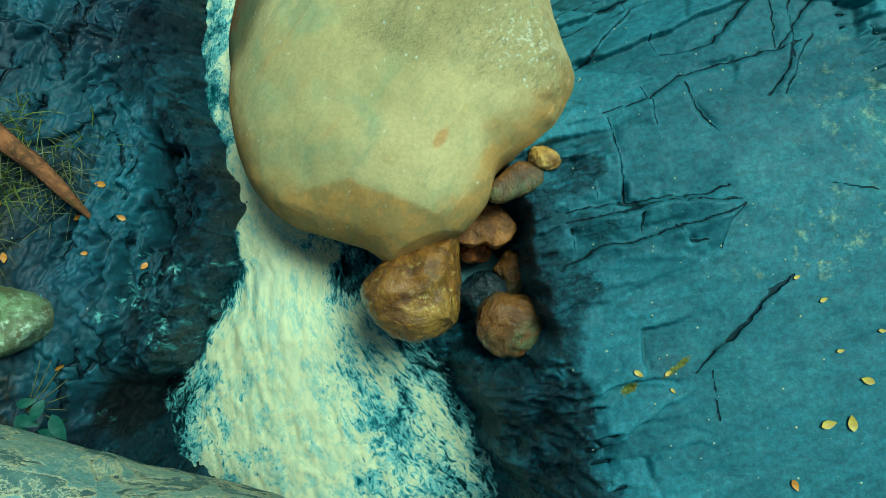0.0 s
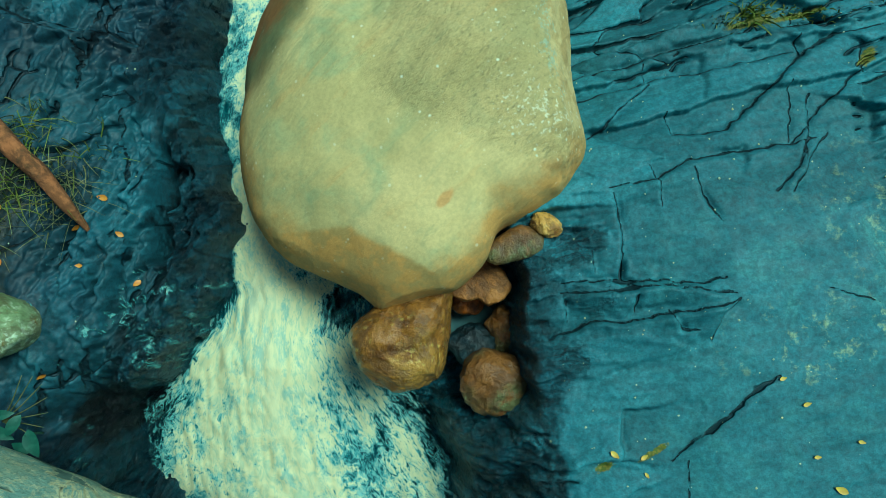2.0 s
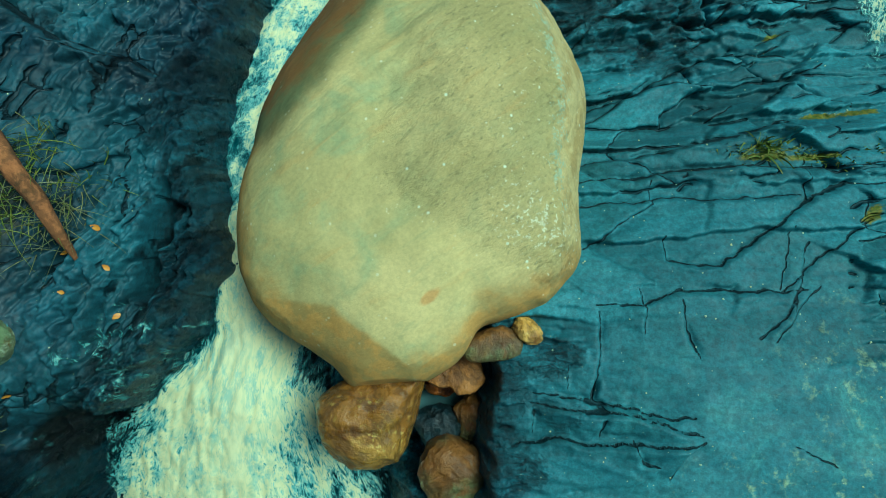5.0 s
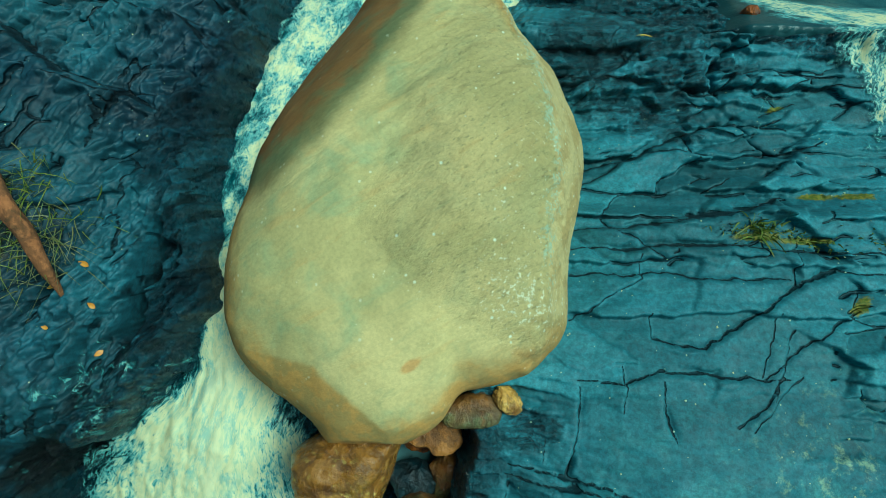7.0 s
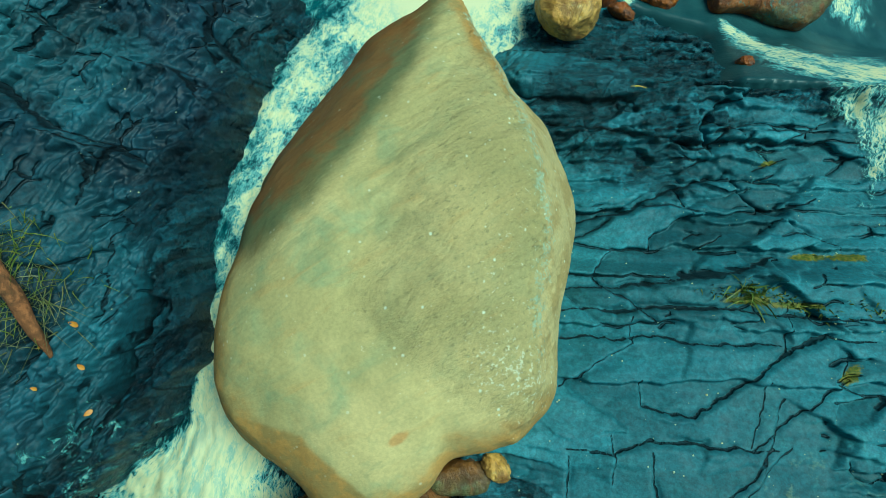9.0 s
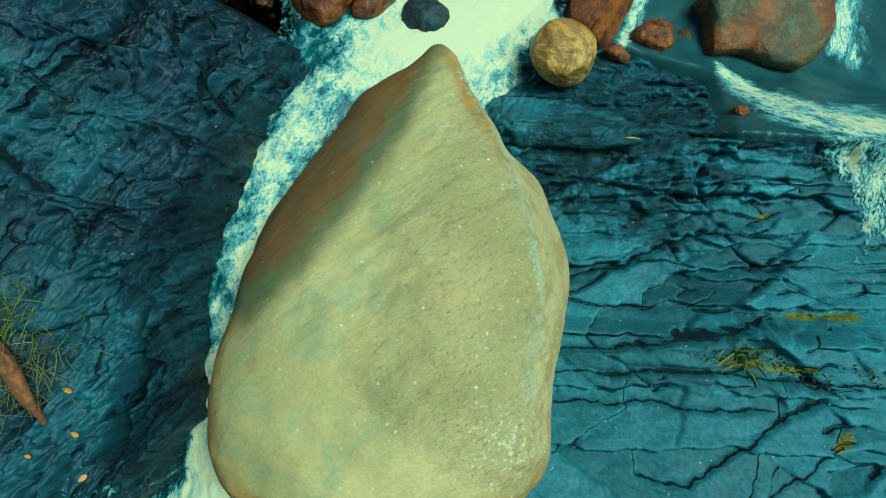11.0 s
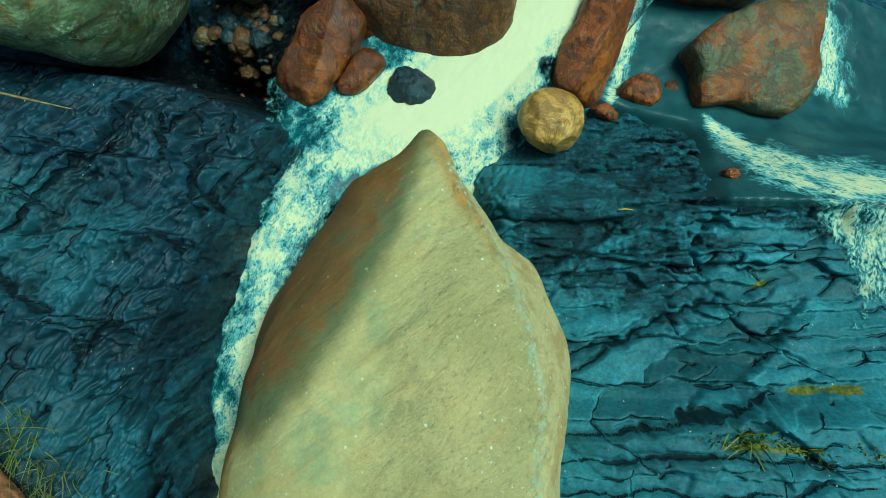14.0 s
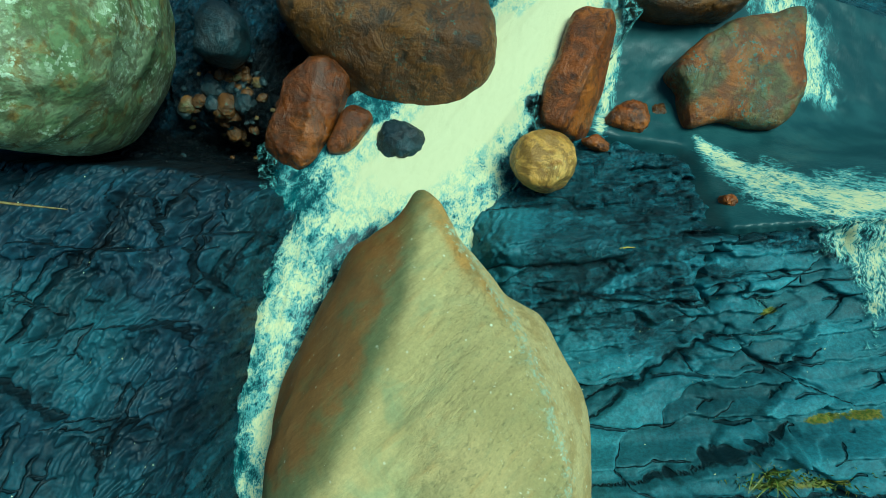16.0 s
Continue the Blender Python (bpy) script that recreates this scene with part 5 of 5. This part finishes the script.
def fallen_leaf(x, y, length, width, turn, material, label, w=None):
    v, f = leaf_shape(length, width, .10, .25)
    w = ground_at(x, y) if w is None else w
    build("fallen_leaf", laid(v, x, y, w, turn, normal_at(x, y)), f, (x, y, w), material, label=label, category="leaf", group="fallen leaves")


for x, y, size, turn, material in ((1.99, -1.27, .10, 20, YELLOW_LEAF), (3.78, -1.72, .15, 60, YELLOW_LEAF), (4.0, -1.7, .16, 100, YELLOW_LEAF), (4.14, -1.28, .13, 140, YELLOW_LEAF), (3.46, -2.32, .12, -40, ORANGE_LEAF),
                                   (2.3, -1.27, .08, 80, YELLOW_LEAF), (2.02, -2.55, .10, 10, YELLOW_LEAF), (3.75, -.5, .08, 30, YELLOW_LEAF), (3.5, -.28, .07, 70, YELLOW_LEAF), (2.35, -1.45, .06, 0, YELLOW_LEAF),
                                   (3.9, -1.0, .07, 50, YELLOW_LEAF), (4.3, -.8, .07, 15, YELLOW_LEAF)):
    fallen_leaf(x, y, size, size * .55, turn, material, "small yellow fallen leaf lying on dry slate" if material is YELLOW_LEAF else "curled orange fallen leaf lying on dry slate")
for x, y, size, turn in ((-4.0, .76, .12, 30), (-3.53, -.21, .11, 10), (-4.35, -1.33, .11, 80), (-3.7, .36, .10, -20), (-4.3, .37, .10, 40), (-4.85, -.1, .12, 70), (-4.1, -.05, .08, 0), (-5.0, .5, .10, 20)):
    fallen_leaf(x, y, size, size * .6, turn, ORANGE_LEAF, "orange fallen leaf stuck to wet dark rock")


def tuft(name, x, y, count, length, spread, lean, material, label, seed, width=.012, w=None, kind="stuff", droop=.5):
    """Many thin curved blades that rise from one place."""
    rng_ = np.random.RandomState(seed)
    v, f = [], []
    for _ in range(count):
        bx, by = x + spread[0] * rng_.normal(), y + spread[1] * rng_.normal()
        bw = ground_at(bx, by) - .02 if w is None else w + .05 * rng_.normal()
        ln = length * (.5 + .7 * rng_.rand())
        d = np.array(lean) + rng_.normal(size=3) * .55
        d /= np.linalg.norm(d)
        side = np.cross(d, rng_.normal(size=3))
        side /= np.linalg.norm(side) + 1e-9
        bend = np.array((.4 * rng_.normal(), -droop - .2 * rng_.rand(), -droop * .7)) * ln
        n0 = len(v)
        for i in range(5):
            t = i / 4
            p = np.array((bx, by, bw)) + d * ln * t + bend * t * t * .6
            hw = width * (1 - t) ** .7 + .0008
            v += [p - side * hw, p + side * hw]
        f += [(n0 + 2 * i, n0 + 2 * i + 1, n0 + 2 * i + 3, n0 + 2 * i + 2) for i in range(4)]
    return build(name, np.array(v), f, (x, y, ground_at(x, y)), material, label=label, category="grass", kind=kind, smooth=False)


# grass rooted in the bedding crack
tuft("grass_tuft", 3.36, 3.78, 90, .34, (.10, .05), (0, .7, .7), GRASS, "yellow-green grass tuft growing from a slate crack", 3)
tuft("grass_fringe", 3.85, 3.88, 120, .13, (.28, .05), (0, .5, .8), GRASS, "short mossy grass along a slate ledge", 4)
tuft("grass_fringe", 4.75, 4.1, 60, .12, (.2, .05), (0, .5, .8), GRASS, "short mossy grass along a slate ledge", 5)
tuft("grass_fringe", 3.1, 3.7, 60, .12, (.15, .04), (0, .5, .8), GRASS, "short mossy grass along a slate ledge", 6)
# grass of the earthy bank
for k, (x, y, c) in enumerate(((-4.9, 1.45, 70), (-4.55, 1.0, 70), (-4.95, .7, 80), (-4.45, .55, 40), (-4.3, 1.25, 30), (-5.4, 1.2, 90), (-5.5, .4, 90), (-5.1, .15, 50))):
    tuft("bank_grass", x, y, c, .55, (.16, .16), (.25, .1, .8), STRAW if k % 2 else GRASS, "thin straggling grass on the earthy bank", 30 + k, .007)


def rod(name, points, radii, material, label, category, around=8, parent=None, seed=0):
    """A bent twig or root along plan points."""
    p, r = np.array(points, float), np.array(radii, float)
    t = np.linspace(0, len(p) - 1, 6 * (len(p) - 1) + 1)
    c = np.column_stack([np.interp(t, np.arange(len(p)), p[:, k]) for k in range(3)])
    rr = np.interp(t, np.arange(len(p)), r)
    c[1:-1] = (c[:-2] + 2 * c[1:-1] + c[2:]) / 4
    v, f = [], []
    for i in range(len(c)):
        d = c[min(i + 1, len(c) - 1)] - c[max(i - 1, 0)]
        a_ = np.cross(d, (0, 0, 1.0))
        a_ /= np.linalg.norm(a_) + 1e-9
        b_ = np.cross(a_, d / np.linalg.norm(d))
        for k in range(around):
            g = 2 * math.pi * k / around
            wob = 1 + .25 * math.sin(3 * g + i * .7 + seed) * .6
            v.append(c[i] + rr[i] * wob * (a_ * math.cos(g) + b_ * math.sin(g)))
    n = len(c)
    for i in range(n - 1):
        for k in range(around):
            f.append((i * around + k, i * around + (k + 1) % around, (i + 1) * around + (k + 1) % around, (i + 1) * around + k))
    f += [tuple(range(around))[::-1], tuple((n - 1) * around + k for k in range(around))]
    return build(name, np.array(v), f, c[0], material, parent, label, category)


rod("exposed_root", [(-5.4, 1.7, -.35), (-4.95, 1.33, -.25), (-4.55, 1.0, -.3), (-4.2, .62, -.42), (-4.0, .3, -.62)], (.08, .11, .10, .07, .015), EARTH, "exposed orange-brown root snaking down the bank", "root", 12)
rod("dry_stalk", [(-7.2, 5.2, -1.45), (-6.5, 5.25, -1.5), (-5.95, 5.3, -1.62)], (.02, .018, .008), WOOD, "dry straw-coloured stalk resting on the bank", "twig", 6)
rod("twig", [(1.05, .98, -.42), (1.25, .93, -.45), (1.45, .92, -.47)], (.02, .016, .006), WOOD, "short brown twig beside an ochre stone", "twig", 6)
g = ground_at(1.6, 6.2)
rod("yellow_twig", [(1.5, 6.2, g + .03), (1.6, 6.24, g + .05), (1.72, 6.26, g + .03)], (.012, .012, .006), YELLOW_LEAF, "small yellow twig lying on wet slate", "twig", 6)

# a leafy plant by the crusted rock
plant = new("leafy_plant")
plant.location = spot(-4.05, -1.85, -.2)
tagged(plant, "low plant with broad blue-green leaves by the crusted rock", "plant")
rod("stem", [(-4.05, -1.85, -.2), (-3.98, -1.75, .1), (-3.9, -1.7, .3)], (.015, .012, .006), GREEN_LEAF, "", "", 6, plant)
for x, y, w, size, turn in ((-3.83, -1.78, .27, .30, 75), (-4.0, -1.6, .33, .24, 20), (-4.15, -1.72, .25, .24, 110), (-3.98, -1.86, .2, .22, -60), (-4.2, -1.55, .2, .2, 150), (-4.3, -1.8, .15, .22, -110)):
    v, f = leaf_shape(size, size * .5, -.08, .18)
    build("leaf", laid(v, x, y, w, turn, Vector((.1, .1, 1)).normalized()), f, (x, y, w), GREEN_LEAF, plant)
for k in range(7):
    a = -.9 + .45 * k
    rod("dry_stem", [(-4.35, -1.7, .0), (-4.1 + .12 * math.cos(a), -1.55 + .15 * math.sin(a), .2), (-3.95 + .35 * math.cos(a) * .7, -1.45 + .35 * math.sin(a), .28)], (.008, .007, .003), STRAW, "thin dry stalk", "", 5, plant)

# pale crumbs scattered over the slabs
rng = np.random.RandomState(5)
v, f = [], []
for _ in range(420):
    if rng.rand() < .7:
        x, y = 1.2 + 4.2 * rng.rand(), -3.4 + 9.3 * rng.rand()
    else:
        x, y = -7.5 + 4 * rng.rand(), -1 + 7 * rng.rand()
    s = .005 + .011 * rng.rand() ** 3
    w, n0 = ground_at(x, y), len(v)
    for dx, dy, dz in ((1, 0, 0), (0, 1, 0), (-1, 0, 0), (0, -1, 0), (0, 0, 1)):
        v.append((x + s * dx * (.7 + .6 * rng.rand()), y + s * dy * (.7 + .6 * rng.rand()), w + s * .7 * dz + .003))
    f += [(n0, n0 + 1, n0 + 4), (n0 + 1, n0 + 2, n0 + 4), (n0 + 2, n0 + 3, n0 + 4), (n0 + 3, n0, n0 + 4)]
build("litter", np.array(v), f, (3, 1, 0), SPECK, label="pale crumbs of leaf and grit on slate", category="litter", kind="stuff", smooth=False)
